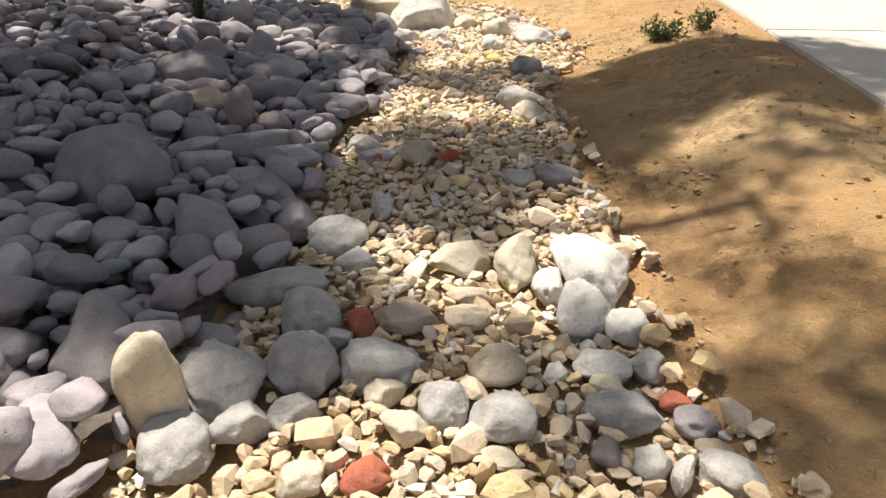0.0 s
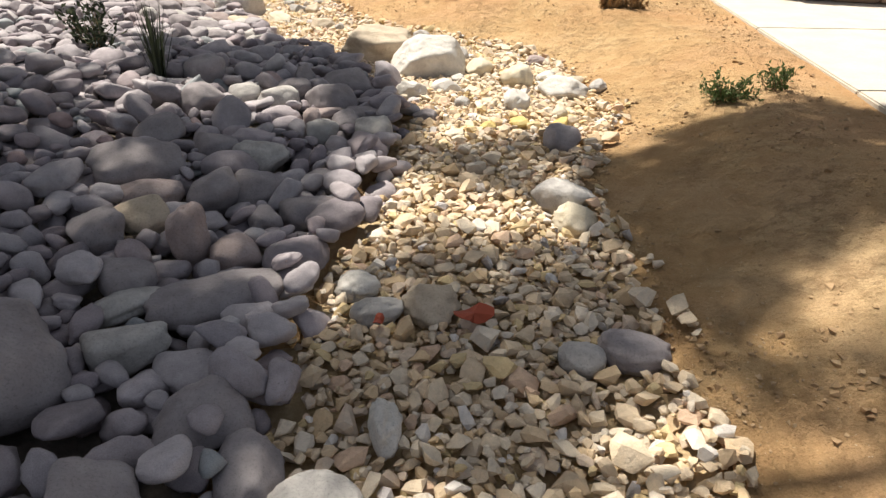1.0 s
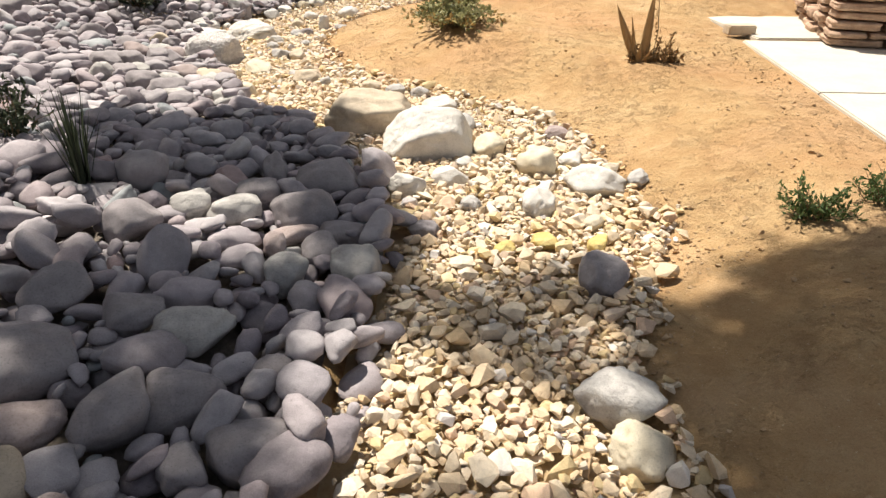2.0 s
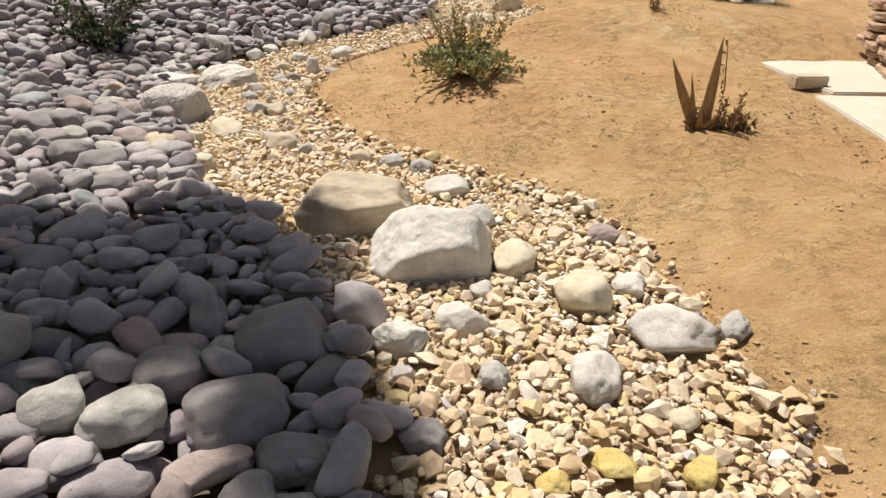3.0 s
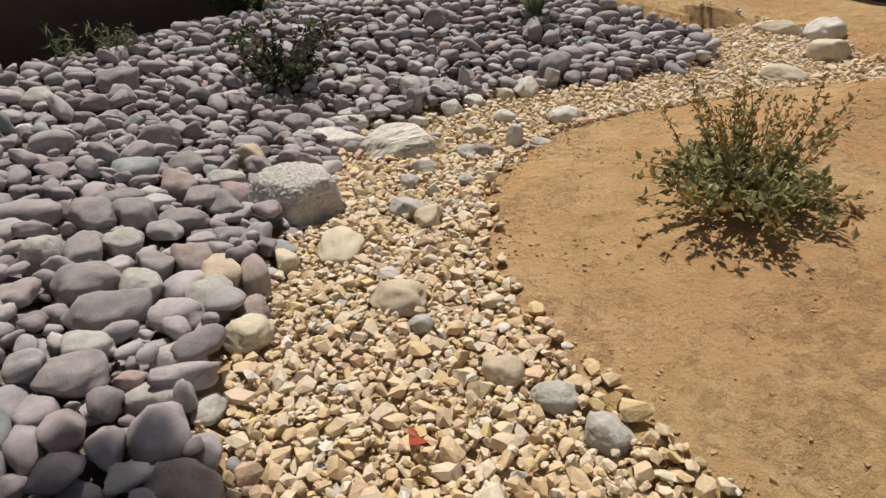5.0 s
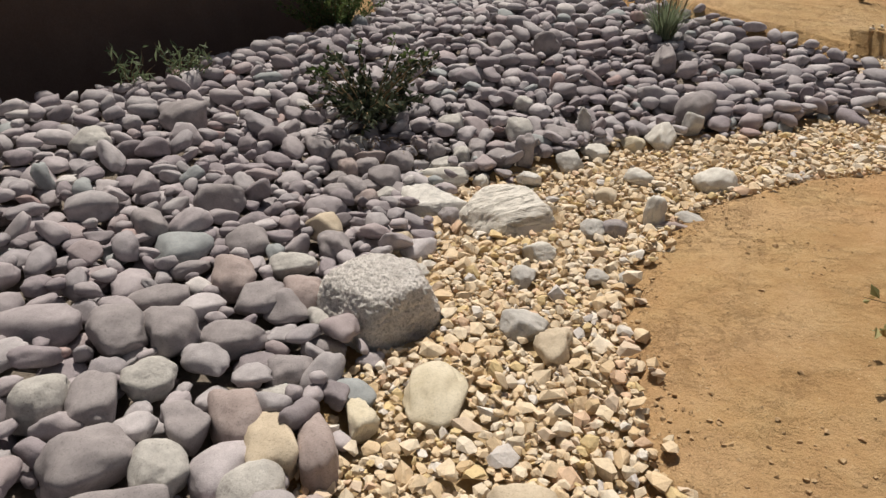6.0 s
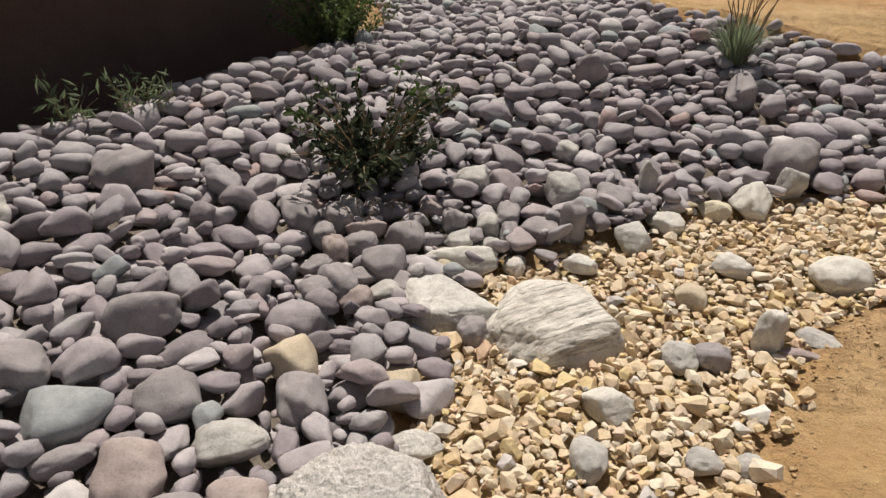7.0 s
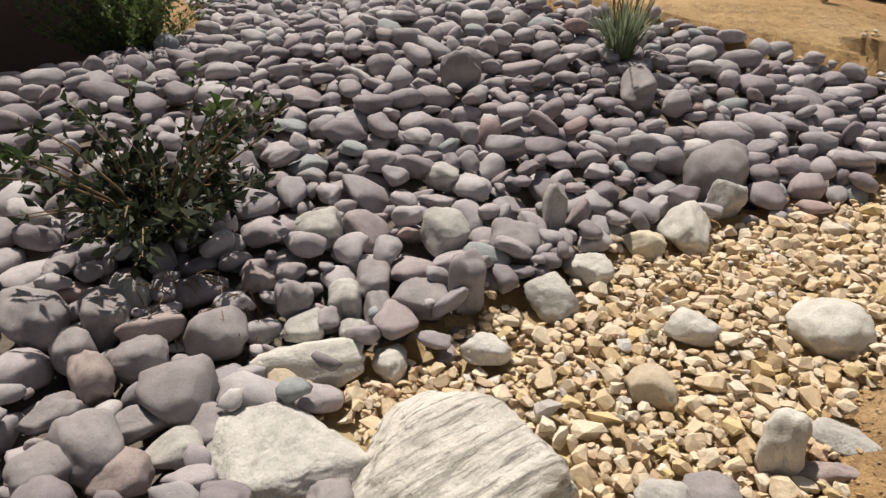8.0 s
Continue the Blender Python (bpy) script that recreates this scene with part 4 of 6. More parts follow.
rock(-0.32, 1.01, 0.12, 0.10, 0.07, 17, CREAM_ROCK, "cream golden stone in gravel", 217, 0.4, 13, -15, name="stone", group="stones along the creek", depth=0.58, lump=0.26)
rock(-0.32, 1.53, 0.11, 0.11, 0.08, 12, GREY_ROCK, "small grey stone in gravel", 218, 0.4, 13, -9, name="stone", group="stones along the creek", depth=0.58, lump=0.26)
rock(-0.71, 1.42, 0.10, 0.11, 0.08, 27, GREY_ROCK, "rough pale grey stone at the cobble edge", 219, 0.4, 13, -3, name="stone", group="stones along the creek", depth=0.58, lump=0.26)
rock(0.36, 1.84, 0.11, 0.19, 0.12, -11, WHITE_ROCK, "smooth white stone in gravel", 220, 0.4, 8, 3, name="stone", group="stones along the creek", depth=0.74, lump=0.34)
rock(0.09, 1.78, 0.16, 0.09, 0.06, -3, TAN_ROCK, "brownish flat stone in gravel", 221, 0.4, 13, 9, name="stone", group="stones along the creek", depth=0.58, lump=0.26)
rock(0.08, 1.65, 0.15, 0.10, 0.07, -3, TAN_ROCK, "tan broken stone in gravel", 222, 0.4, 13, 15, name="stone", group="stones along the creek", depth=0.58, lump=0.26)
rock(0.59, 1.42, 0.11, 0.14, 0.10, -23, GREY_ROCK, "pale speckled stone beside the sand", 223, 0.4, 13, -10, name="stone", group="stones along the creek", depth=0.58, lump=0.26)
rock(0.46, 1.35, 0.10, 0.08, 0.06, -19, CREAM_ROCK, "cream stone beside the sand", 224, 0.4, 13, -4, name="stone", group="stones along the creek", depth=0.58, lump=0.26)
rock(0.68, 1.12, 0.11, 0.06, 0.04, -31, TAN_ROCK, "olive tan flat stone beside the sand", 225, 0.4, 13, 2, name="stone", group="stones along the creek", depth=0.58, lump=0.26)
rock(0.57, 1.04, 0.05, 0.11, 0.08, -29, GREY_ROCK, "grey upright stone beside the sand", 226, 0.4, 13, 8, name="stone", group="stones along the creek", depth=0.58, lump=0.26)
rock(-0.32, 1.99, 0.17, 0.12, 0.09, 9, GREY_ROCK, "pale angular stone in gravel", 227, 0.4, 13, 14, name="stone", group="stones along the creek", depth=0.58, lump=0.26)
rock(0.15, 1.08, 0.11, 0.07, 0.05, -8, CREAM_ROCK, "golden cream stone in gravel", 228, 0.4, 13, -11, name="stone", group="stones along the creek", depth=0.58, lump=0.26)
rock(0.41, 1.11, 0.08, 0.09, 0.06, -20, PINK_ROCK, "pinkish broken stone in gravel", 229, 0.4, 13, -5, name="stone", group="stones along the creek", depth=0.58, lump=0.26)
rock(-1.13, 5.80, 0.15, 0.27, 0.20, 24, DARK_ROCK, "round dark grey cobble in shade", 230, 0.36, 7, 1, name="cobblestone", group="large cobbles on the bank", depth=0.62, lump=0.3)
rock(-1.01, 5.60, 0.13, 0.14, 0.10, 22, GREY_ROCK, "small grey cobble at the edge", 231, 0.36, 7, 7, name="cobblestone", group="large cobbles on the bank", depth=0.62, lump=0.3)
rock(-0.71, 4.89, 0.17, 0.21, 0.15, 22, DARK_ROCK, "dark grey egg-shaped cobble", 232, 0.36, 7, 13, name="cobblestone", group="large cobbles on the bank", depth=0.62, lump=0.3)
rock(-0.58, 4.91, 0.18, 0.18, 0.13, 16, GREY_ROCK, "grey forked cobble at the edge", 233, 0.36, 7, -12, name="cobblestone", group="large cobbles on the bank", depth=0.62, lump=0.3)
rock(0.38, 5.15, 0.15, 0.13, 0.09, -18, YELLOW_ROCK, "yellow ochre stone in gravel", 234, 0.4, 13, -6, name="stone", group="stones along the creek", depth=0.58, lump=0.26)
rock(0.17, 5.07, 0.11, 0.11, 0.08, -12, YELLOW_ROCK, "yellow ochre stone in gravel", 235, 0.4, 13, 0, name="stone", group="stones along the creek", depth=0.58, lump=0.26)
rock(0.67, 5.37, 0.11, 0.12, 0.09, -24, CREAM_ROCK, "cream wedge stone in gravel", 236, 0.4, 13, 6, name="stone", group="stones along the creek", depth=0.58, lump=0.26)
rock(0.64, 5.12, 0.10, 0.12, 0.09, -27, YELLOW_ROCK, "yellow ochre stone in gravel", 237, 0.4, 13, 12, name="stone", group="stones along the creek", depth=0.58, lump=0.26)
rock(-0.84, 4.86, 0.11, 0.11, 0.08, 27, GREY_ROCK, "small grey cobble on the bank", 238, 0.36, 7, -13, name="cobblestone", group="large cobbles on the bank", depth=0.62, lump=0.3)
rock(-0.92, 4.89, 0.11, 0.21, 0.15, 29, PINK_ROCK, "pale mauve cobble on the bank", 239, 0.36, 7, -7, name="cobblestone", group="large cobbles on the bank", depth=0.62, lump=0.3)
rock(-0.63, 5.10, 0.26, 0.19, 0.13, 16, DARK_ROCK, "dark flat cobble at the edge", 240, 0.36, 7, -1, name="cobblestone", group="large cobbles on the bank", depth=0.62, lump=0.3)
rock(-2.89, 8.51, 0.29, 0.20, 0.14, 51, DARK_ROCK, "long grey flat cobble", 241, 0.36, 7, 5, name="cobblestone", group="large cobbles on the bank", depth=0.62, lump=0.3)
rock(-2.89, 8.82, 0.21, 0.23, 0.17, 46, DARK_ROCK, "leaning dark grey cobble", 242, 0.36, 7, 11, name="cobblestone", group="large cobbles on the bank", depth=0.62, lump=0.3)
rock(-2.69, 8.87, 0.17, 0.18, 0.13, 43, GREY_ROCK, "grey oval cobble by the boulder", 243, 0.36, 7, -14, name="cobblestone", group="large cobbles on the bank", depth=0.62, lump=0.3)
rock(-2.57, 8.72, 0.20, 0.18, 0.13, 43, DARK_ROCK, "flat dark cobble by the boulder", 244, 0.36, 7, -8, name="cobblestone", group="large cobbles on the bank", depth=0.62, lump=0.3)
rock(-2.56, 8.51, 0.22, 0.20, 0.15, 46, DARK_ROCK, "dark grey cobble at the edge", 245, 0.36, 7, -2, name="cobblestone", group="large cobbles on the bank", depth=0.62, lump=0.3)
rock(-2.92, 8.12, 0.21, 0.19, 0.14, 59, GREY_ROCK, "flat grey-green cobble on the bank", 246, 0.36, 7, 4, name="cobblestone", group="large cobbles on the bank", depth=0.62, lump=0.3)
rock(-2.62, 8.05, 0.16, 0.23, 0.17, 56, DARK_ROCK, "round slate grey cobble", 247, 0.36, 7, 10, name="cobblestone", group="large cobbles on the bank", depth=0.62, lump=0.3)
rock(-3.10, 7.80, 0.22, 0.27, 0.19, 67, GREY_ROCK, "greenish grey blocky cobble", 248, 0.36, 7, -15, name="cobblestone", group="large cobbles on the bank", depth=0.62, lump=0.3)
rock(-2.95, 7.91, 0.19, 0.27, 0.19, 63, DARK_ROCK, "grey blocky cobble on the bank", 249, 0.36, 7, -9, name="cobblestone", group="large cobbles on the bank", depth=0.62, lump=0.3)
rock(-2.53, 7.86, 0.19, 0.25, 0.18, 59, GREY_ROCK, "pale grey round cobble", 250, 0.36, 7, -3, name="cobblestone", group="large cobbles on the bank", depth=0.62, lump=0.3)
rock(-2.72, 7.74, 0.30, 0.26, 0.19, 65, DARK_ROCK, "large brownish lumpy cobble", 251, 0.36, 7, 3, name="cobblestone", group="large cobbles on the bank", depth=0.62, lump=0.3)
rock(-2.22, 7.96, 0.24, 0.28, 0.20, 52, GREY_ROCK, "pale grey round cobble", 252, 0.36, 7, 9, name="cobblestone", group="large cobbles on the bank", depth=0.62, lump=0.3)
rock(-2.01, 8.00, 0.17, 0.19, 0.12, 46, PINK_ROCK, "pinkish pitted stone at the edge", 253, 0.4, 8, 15, name="stone", group="stones along the creek", depth=0.74, lump=0.34)
rock(-2.51, 8.18, 0.21, 0.29, 0.21, 52, PINK_ROCK, "pale pink blocky cobble", 254, 0.36, 7, -10, name="cobblestone", group="large cobbles on the bank", depth=0.62, lump=0.3)
rock(-2.32, 8.15, 0.19, 0.28, 0.20, 49, TAN_ROCK, "brownish grey leaning cobble", 255, 0.36, 7, -4, name="cobblestone", group="large cobbles on the bank", depth=0.62, lump=0.3)
rock(-2.18, 8.24, 0.15, 0.31, 0.22, 44, PINK_ROCK, "pinkish slab cobble at the edge", 256, 0.36, 7, 2, name="cobblestone", group="large cobbles on the bank", depth=0.62, lump=0.3)
rock(-2.48, 8.37, 0.18, 0.19, 0.13, 48, GREY_ROCK, "grey wedge stone at the edge", 257, 0.4, 13, 8, name="stone", group="stones along the creek", depth=0.58, lump=0.26)
rock(-2.48, 7.64, 0.37, 0.22, 0.16, 64, DARK_ROCK, "large dark mauve cobble", 258, 0.36, 7, 14, name="cobblestone", group="large cobbles on the bank", depth=0.62, lump=0.3)
rock(-2.46, 8.64, 0.12, 0.11, 0.08, 43, YELLOW_ROCK, "small yellow stone at the edge", 259, 0.4, 13, -11, name="stone", group="stones along the creek", depth=0.58, lump=0.26)
rock(-2.15, 8.46, 0.13, 0.20, 0.14, 39, CREAM_ROCK, "golden cream stone in gravel", 260, 0.4, 13, -5, name="stone", group="stones along the creek", depth=0.58, lump=0.26)
rock(-3.73, 10.53, 0.19, 0.19, 0.14, 50, DARK_ROCK, "smooth dark mauve cobble", 261, 0.36, 7, 1, name="cobblestone", group="large cobbles on the bank", depth=0.62, lump=0.3)
rock(-4.00, 10.66, 0.17, 0.29, 0.21, 51, DARK_ROCK, "grey wedge-shaped cobble on the bank", 262, 0.36, 7, 7, name="cobblestone", group="large cobbles on the bank", depth=0.62, lump=0.3)
rock(-4.02, 10.81, 0.15, 0.19, 0.13, 49, GREY_ROCK, "flat round grey cobble", 263, 0.36, 7, 13, name="cobblestone", group="large cobbles on the bank", depth=0.62, lump=0.3)
rock(-3.93, 10.45, 0.14, 0.22, 0.16, 55, DARK_ROCK, "grey egg-shaped cobble on the bank", 264, 0.36, 7, -12, name="cobblestone", group="large cobbles on the bank", depth=0.62, lump=0.3)
rock(-3.78, 10.38, 0.13, 0.25, 0.18, 54, PINK_ROCK, "mauve standing cobble on the bank", 265, 0.36, 7, -6, name="cobblestone", group="large cobbles on the bank", depth=0.62, lump=0.3)
rock(-3.76, 10.21, 0.19, 0.15, 0.10, 58, DARK_ROCK, "dark rough broken cobble", 266, 0.4, 13, 0, name="stone", group="stones along the creek", depth=0.58, lump=0.26)
rock(-3.56, 10.15, 0.18, 0.25, 0.18, 56, DARK_ROCK, "mauve grey rounded cobble", 267, 0.36, 7, 6, name="cobblestone", group="large cobbles on the bank", depth=0.62, lump=0.3)
rock(-3.43, 10.12, 0.18, 0.17, 0.12, 54, PINK_ROCK, "mauve pink cobble on the bank", 268, 0.36, 7, 12, name="cobblestone", group="large cobbles on the bank", depth=0.62, lump=0.3)
rock(-3.37, 10.26, 0.17, 0.17, 0.12, 49, GREY_ROCK, "greenish grey cobble on the bank", 269, 0.36, 7, -13, name="cobblestone", group="large cobbles on the bank", depth=0.62, lump=0.3)
rock(-3.34, 10.38, 0.13, 0.18, 0.13, 45, DARK_ROCK, "grey pitted round cobble", 270, 0.36, 7, -7, name="cobblestone", group="large cobbles on the bank", depth=0.62, lump=0.3)
rock(-3.60, 10.04, 0.17, 0.17, 0.12, 60, DARK_ROCK, "long mauve cobble on the bank", 271, 0.36, 7, -1, name="cobblestone", group="large cobbles on the bank", depth=0.62, lump=0.3)
rock(-3.54, 10.30, 0.24, 0.13, 0.09, 51, DARK_ROCK, "dark angular flat cobble", 272, 0.4, 13, 5, name="stone", group="stones along the creek", depth=0.58, lump=0.26)
rock(-4.17, 10.52, 0.22, 0.30, 0.21, 57, DARK_ROCK, "large grey sloping cobble", 273, 0.36, 7, 11, name="cobblestone", group="large cobbles on the bank", depth=0.62, lump=0.3)
rock(-3.81, 10.67, 0.24, 0.16, 0.12, 48, PINK_ROCK, "flat mauve brown cobble", 274, 0.36, 7, -14, name="cobblestone", group="large cobbles on the bank", depth=0.62, lump=0.3)
rock(-3.34, 10.92, 0.17, 0.18, 0.13, 34, GREY_ROCK, "pale grey oval cobble", 275, 0.36, 7, -8, name="cobblestone", group="large cobbles on the bank", depth=0.62, lump=0.3)
rock(-3.16, 11.00, 0.13, 0.15, 0.10, 29, GREY_ROCK, "pale egg-shaped stone at the edge", 276, 0.4, 8, -2, name="stone", group="stones along the creek", depth=0.74, lump=0.34)
rock(-3.12, 11.12, 0.12, 0.21, 0.15, 26, DARK_ROCK, "grey smooth cobble at the edge", 277, 0.36, 7, 4, name="cobblestone", group="large cobbles on the bank", depth=0.62, lump=0.3)
rock(-3.27, 11.13, 0.14, 0.23, 0.17, 30, GREY_ROCK, "blue-grey chipped cobble on the bank", 278, 0.36, 7, 10, name="cobblestone", group="large cobbles on the bank", depth=0.62, lump=0.3)
rock(-3.45, 11.05, 0.15, 0.23, 0.17, 35, DARK_ROCK, "mauve grey block cobble", 279, 0.36, 7, -15, name="cobblestone", group="large cobbles on the bank", depth=0.62, lump=0.3)
rock(-3.21, 11.26, 0.15, 0.23, 0.16, 27, DARK_ROCK, "leaning mauve cobble on the bank", 280, 0.36, 7, -9, name="cobblestone", group="large cobbles on the bank", depth=0.62, lump=0.3)
rock(-3.64, 11.09, 0.14, 0.14, 0.10, 38, PINK_ROCK, "small pink brown cobble", 281, 0.36, 7, -3, name="cobblestone", group="large cobbles on the bank", depth=0.62, lump=0.3)
rock(-3.24, 10.65, 0.13, 0.17, 0.12, 37, TAN_ROCK, "grey-brown flat stone by the white rock", 282, 0.4, 13, 3, name="stone", group="stones along the creek", depth=0.58, lump=0.26)
rock(-1.16, 3.77, 0.24, 0.25, 0.18, 27, DARK_ROCK, "mauve rounded cobble in dappled shade", 283, 0.36, 7, 9, name="cobblestone", group="large cobbles on the bank", depth=0.62, lump=0.3)
rock(-0.98, 3.88, 0.28, 0.22, 0.16, 21, DARK_ROCK, "grey block-shaped cobble on the bank", 284, 0.36, 7, 15, name="cobblestone", group="large cobbles on the bank", depth=0.62, lump=0.3)
rock(-0.69, 3.70, 0.31, 0.25, 0.18, 16, DARK_ROCK, "long mauve cobble at the gravel edge", 285, 0.36, 7, -10, name="cobblestone", group="large cobbles on the bank", depth=0.62, lump=0.3)
rock(-1.09, 3.29, 0.16, 0.15, 0.28, 31, PINK_ROCK, "standing mauve pink cobble", 286, 0.25, 0, 0, name="stone", group="stones along the creek", depth=0.9, lump=0.22)
rock(-1.45, 3.31, 0.20, 0.27, 0.19, 39, DARK_ROCK, "large dark blue-grey cobble", 287, 0.36, 7, 2, name="cobblestone", group="large cobbles on the bank", depth=0.62, lump=0.3)
rock(-1.22, 3.04, 0.19, 0.22, 0.16, 39, DARK_ROCK, "round dark grey cobble", 288, 0.36, 7, 8, name="cobblestone", group="large cobbles on the bank", depth=0.62, lump=0.3)
rock(-0.90, 2.98, 0.49, 0.23, 0.17, 31, DARK_ROCK, "very long smooth dark cobble", 289, 0.36, 7, 14, name="cobblestone", group="large cobbles on the bank", depth=0.62, lump=0.3)
rock(-1.16, 2.90, 0.29, 0.14, 0.10, 41, GREY_ROCK, "large smooth grey cobble", 290, 0.36, 7, -11, name="cobblestone", group="large cobbles on the bank", depth=0.62, lump=0.3)
rock(-0.88, 3.14, 0.15, 0.14, 0.10, 28, DARK_ROCK, "dark oval cobble on the bank", 291, 0.36, 7, -5, name="cobblestone", group="large cobbles on the bank", depth=0.62, lump=0.3)
rock(-0.88, 3.59, 0.14, 0.15, 0.11, 22, DARK_ROCK, "small dark mauve cobble", 292, 0.36, 7, 1, name="cobblestone", group="large cobbles on the bank", depth=0.62, lump=0.3)
rock(-1.53, 3.89, 0.41, 0.34, 0.24, 33, DARK_ROCK, "long dark grey cobble", 293, 0.36, 7, 7, name="cobblestone", group="large cobbles on the bank", depth=0.62, lump=0.3)
rock(-1.61, 4.34, 0.26, 0.24, 0.17, 29, DARK_ROCK, "dark grey oval cobble", 294, 0.36, 7, 13, name="cobblestone", group="large cobbles on the bank", depth=0.62, lump=0.3)
rock(-1.05, 4.22, 0.30, 0.28, 0.20, 20, GREY_ROCK, "smooth grey cobble in shade", 295, 0.36, 7, -12, name="cobblestone", group="large cobbles on the bank", depth=0.62, lump=0.3)
rock(-1.29, 4.26, 0.23, 0.23, 0.16, 24, DARK_ROCK, "dark grey flat cobble", 296, 0.36, 7, -6, name="cobblestone", group="large cobbles on the bank", depth=0.62, lump=0.3)
rock(-1.57, 4.92, 0.27, 0.28, 0.20, 24, DARK_ROCK, "round dark grey cobble", 297, 0.36, 7, 0, name="cobblestone", group="large cobbles on the bank", depth=0.62, lump=0.3)
rock(-0.82, 4.69, 0.20, 0.24, 0.17, 13, GREY_ROCK, "pale rounded cobble on the bank", 298, 0.36, 7, 6, name="cobblestone", group="large cobbles on the bank", depth=0.62, lump=0.3)
rock(-0.69, 4.02, 0.21, 0.20, 0.14, 14, DARK_ROCK, "mauve cobble at the gravel edge", 299, 0.36, 7, 12, name="cobblestone", group="large cobbles on the bank", depth=0.62, lump=0.3)
rock(-2.33, 7.42, 0.20, 0.21, 0.15, 52, GREY_ROCK, "pale grey cobble on the bank", 300, 0.36, 7, -13, name="cobblestone", group="large cobbles on the bank", depth=0.62, lump=0.3)
rock(-2.23, 7.26, 0.26, 0.23, 0.16, 53, DARK_ROCK, "mauve grey flat cobble", 301, 0.36, 7, -7, name="cobblestone", group="large cobbles on the bank", depth=0.62, lump=0.3)
rock(-1.92, 7.34, 0.21, 0.23, 0.16, 47, GREY_ROCK, "grey cobble on the bank", 302, 0.36, 7, -1, name="cobblestone", group="large cobbles on the bank", depth=0.62, lump=0.3)
rock(-1.49, 7.04, 0.25, 0.26, 0.19, 45, PINK_ROCK, "pale pinkish flat cobble", 303, 0.36, 7, 5, name="cobblestone", group="large cobbles on the bank", depth=0.62, lump=0.3)
rock(-2.00, 7.55, 0.22, 0.25, 0.18, 45, GREY_ROCK, "grey blocky cobble on the bank", 304, 0.36, 7, 11, name="cobblestone", group="large cobbles on the bank", depth=0.62, lump=0.3)
rock(-1.90, 7.84, 0.23, 0.26, 0.17, 40, CREAM_ROCK, "cream brown stone at the edge", 305, 0.4, 8, -14, name="stone", group="stones along the creek", depth=0.74, lump=0.34)
rock(-1.71, 7.38, 0.16, 0.15, 0.11, 43, GREY_ROCK, "pale grey cobble at the edge", 306, 0.36, 7, -8, name="cobblestone", group="large cobbles on the bank", depth=0.62, lump=0.3)
rock(-5.15, 10.10, 0.37, 0.39, 0.28, 57, DARK_ROCK, "broad grey cobble on the bank", 307, 0.36, 7, -2, name="cobblestone", group="large cobbles on the bank", depth=0.62, lump=0.3)
rock(-3.94, 8.88, 0.19, 0.26, 0.19, 64, DARK_ROCK, "grey upright cobble on the bank", 308, 0.36, 7, 4, name="cobblestone", group="large cobbles on the bank", depth=0.62, lump=0.3)
rock(-3.45, 9.12, 0.23, 0.23, 0.17, 55, DARK_ROCK, "grey rounded cobble on the bank", 309, 0.36, 7, 10, name="cobblestone", group="large cobbles on the bank", depth=0.62, lump=0.3)
rock(-3.14, 9.13, 0.26, 0.22, 0.15, 50, GREY_ROCK, "rough pale grey broken cobble", 310, 0.4, 13, -15, name="stone", group="stones along the creek", depth=0.58, lump=0.26)
rock(-3.46, 8.75, 0.21, 0.12, 0.09, 62, DARK_ROCK, "flat grey cobble on the bank", 311, 0.36, 7, -9, name="cobblestone", group="large cobbles on the bank", depth=0.62, lump=0.3)
rock(-3.01, 8.78, 0.26, 0.25, 0.18, 55, DARK_ROCK, "rough pitted mauve cobble", 312, 0.4, 13, -3, name="stone", group="stones along the creek", depth=0.58, lump=0.26)
rock(-2.89, 9.73, 0.20, 0.20, 0.15, 37, TAN_ROCK, "brown block cobble at the edge", 313, 0.36, 7, 3, name="cobblestone", group="large cobbles on the bank", depth=0.62, lump=0.3)

rock(0.53, 2.80, 0.24, 0.20, 0.12, -12, DARK_ROCK, "smooth flat dark grey oval stone beside the sand", 314, 0.4, 4, 0, name="stone", group="stones along the creek", depth=0.85, lump=0.15)
rock(0.35, 2.76, 0.16, 0.15, 0.10, -9, GREY_ROCK, "grey rounded stone beside the sand", 315, 0.4, 4, 4, name="stone", group="stones along the creek", depth=0.85, lump=0.15)
rock(-0.76, 2.42, 0.27, 0.24, 0.18, 20, DARK_ROCK, "dark grey cobble with pits in its top", 316, 0.36, 7, 6, name="cobblestone", group="large cobbles on the bank")
rock(-1.08, 2.70, 0.25, 0.20, 0.16, 30, GREY_ROCK, "pale almond-shaped grey cobble", 317, 0.36, 7, -4, name="cobblestone", group="large cobbles on the bank")
rock(-1.52, 11.04, 0.21, 0.15, 0.07, -10, GREY_ROCK, "flat grey slab half sunk in the sand edge", 318, 0.4, 13, 3, name="stone", group="stones along the creek", depth=0.58, lump=0.26)
rock(-1.58, 10.88, 0.22, 0.10, 0.08, 20, PINK_ROCK, "long pinkish stone at the sand edge", 319, 0.4, 8, 0, name="stone", group="stones along the creek", depth=0.74, lump=0.3)
rock(-1.64, 10.10, 0.11, 0.12, 0.08, 0, GREY_ROCK, "small banded grey stone at the sand edge", 320, 0.4, 8, 5, name="stone", group="stones along the creek", depth=0.74, lump=0.3)
rock(-1.78, 10.03, 0.13, 0.12, 0.09, 15, GREY_ROCK, "small grey-green stone in gravel", 321, 0.4, 8, -5, name="stone", group="stones along the creek", depth=0.74, lump=0.3)
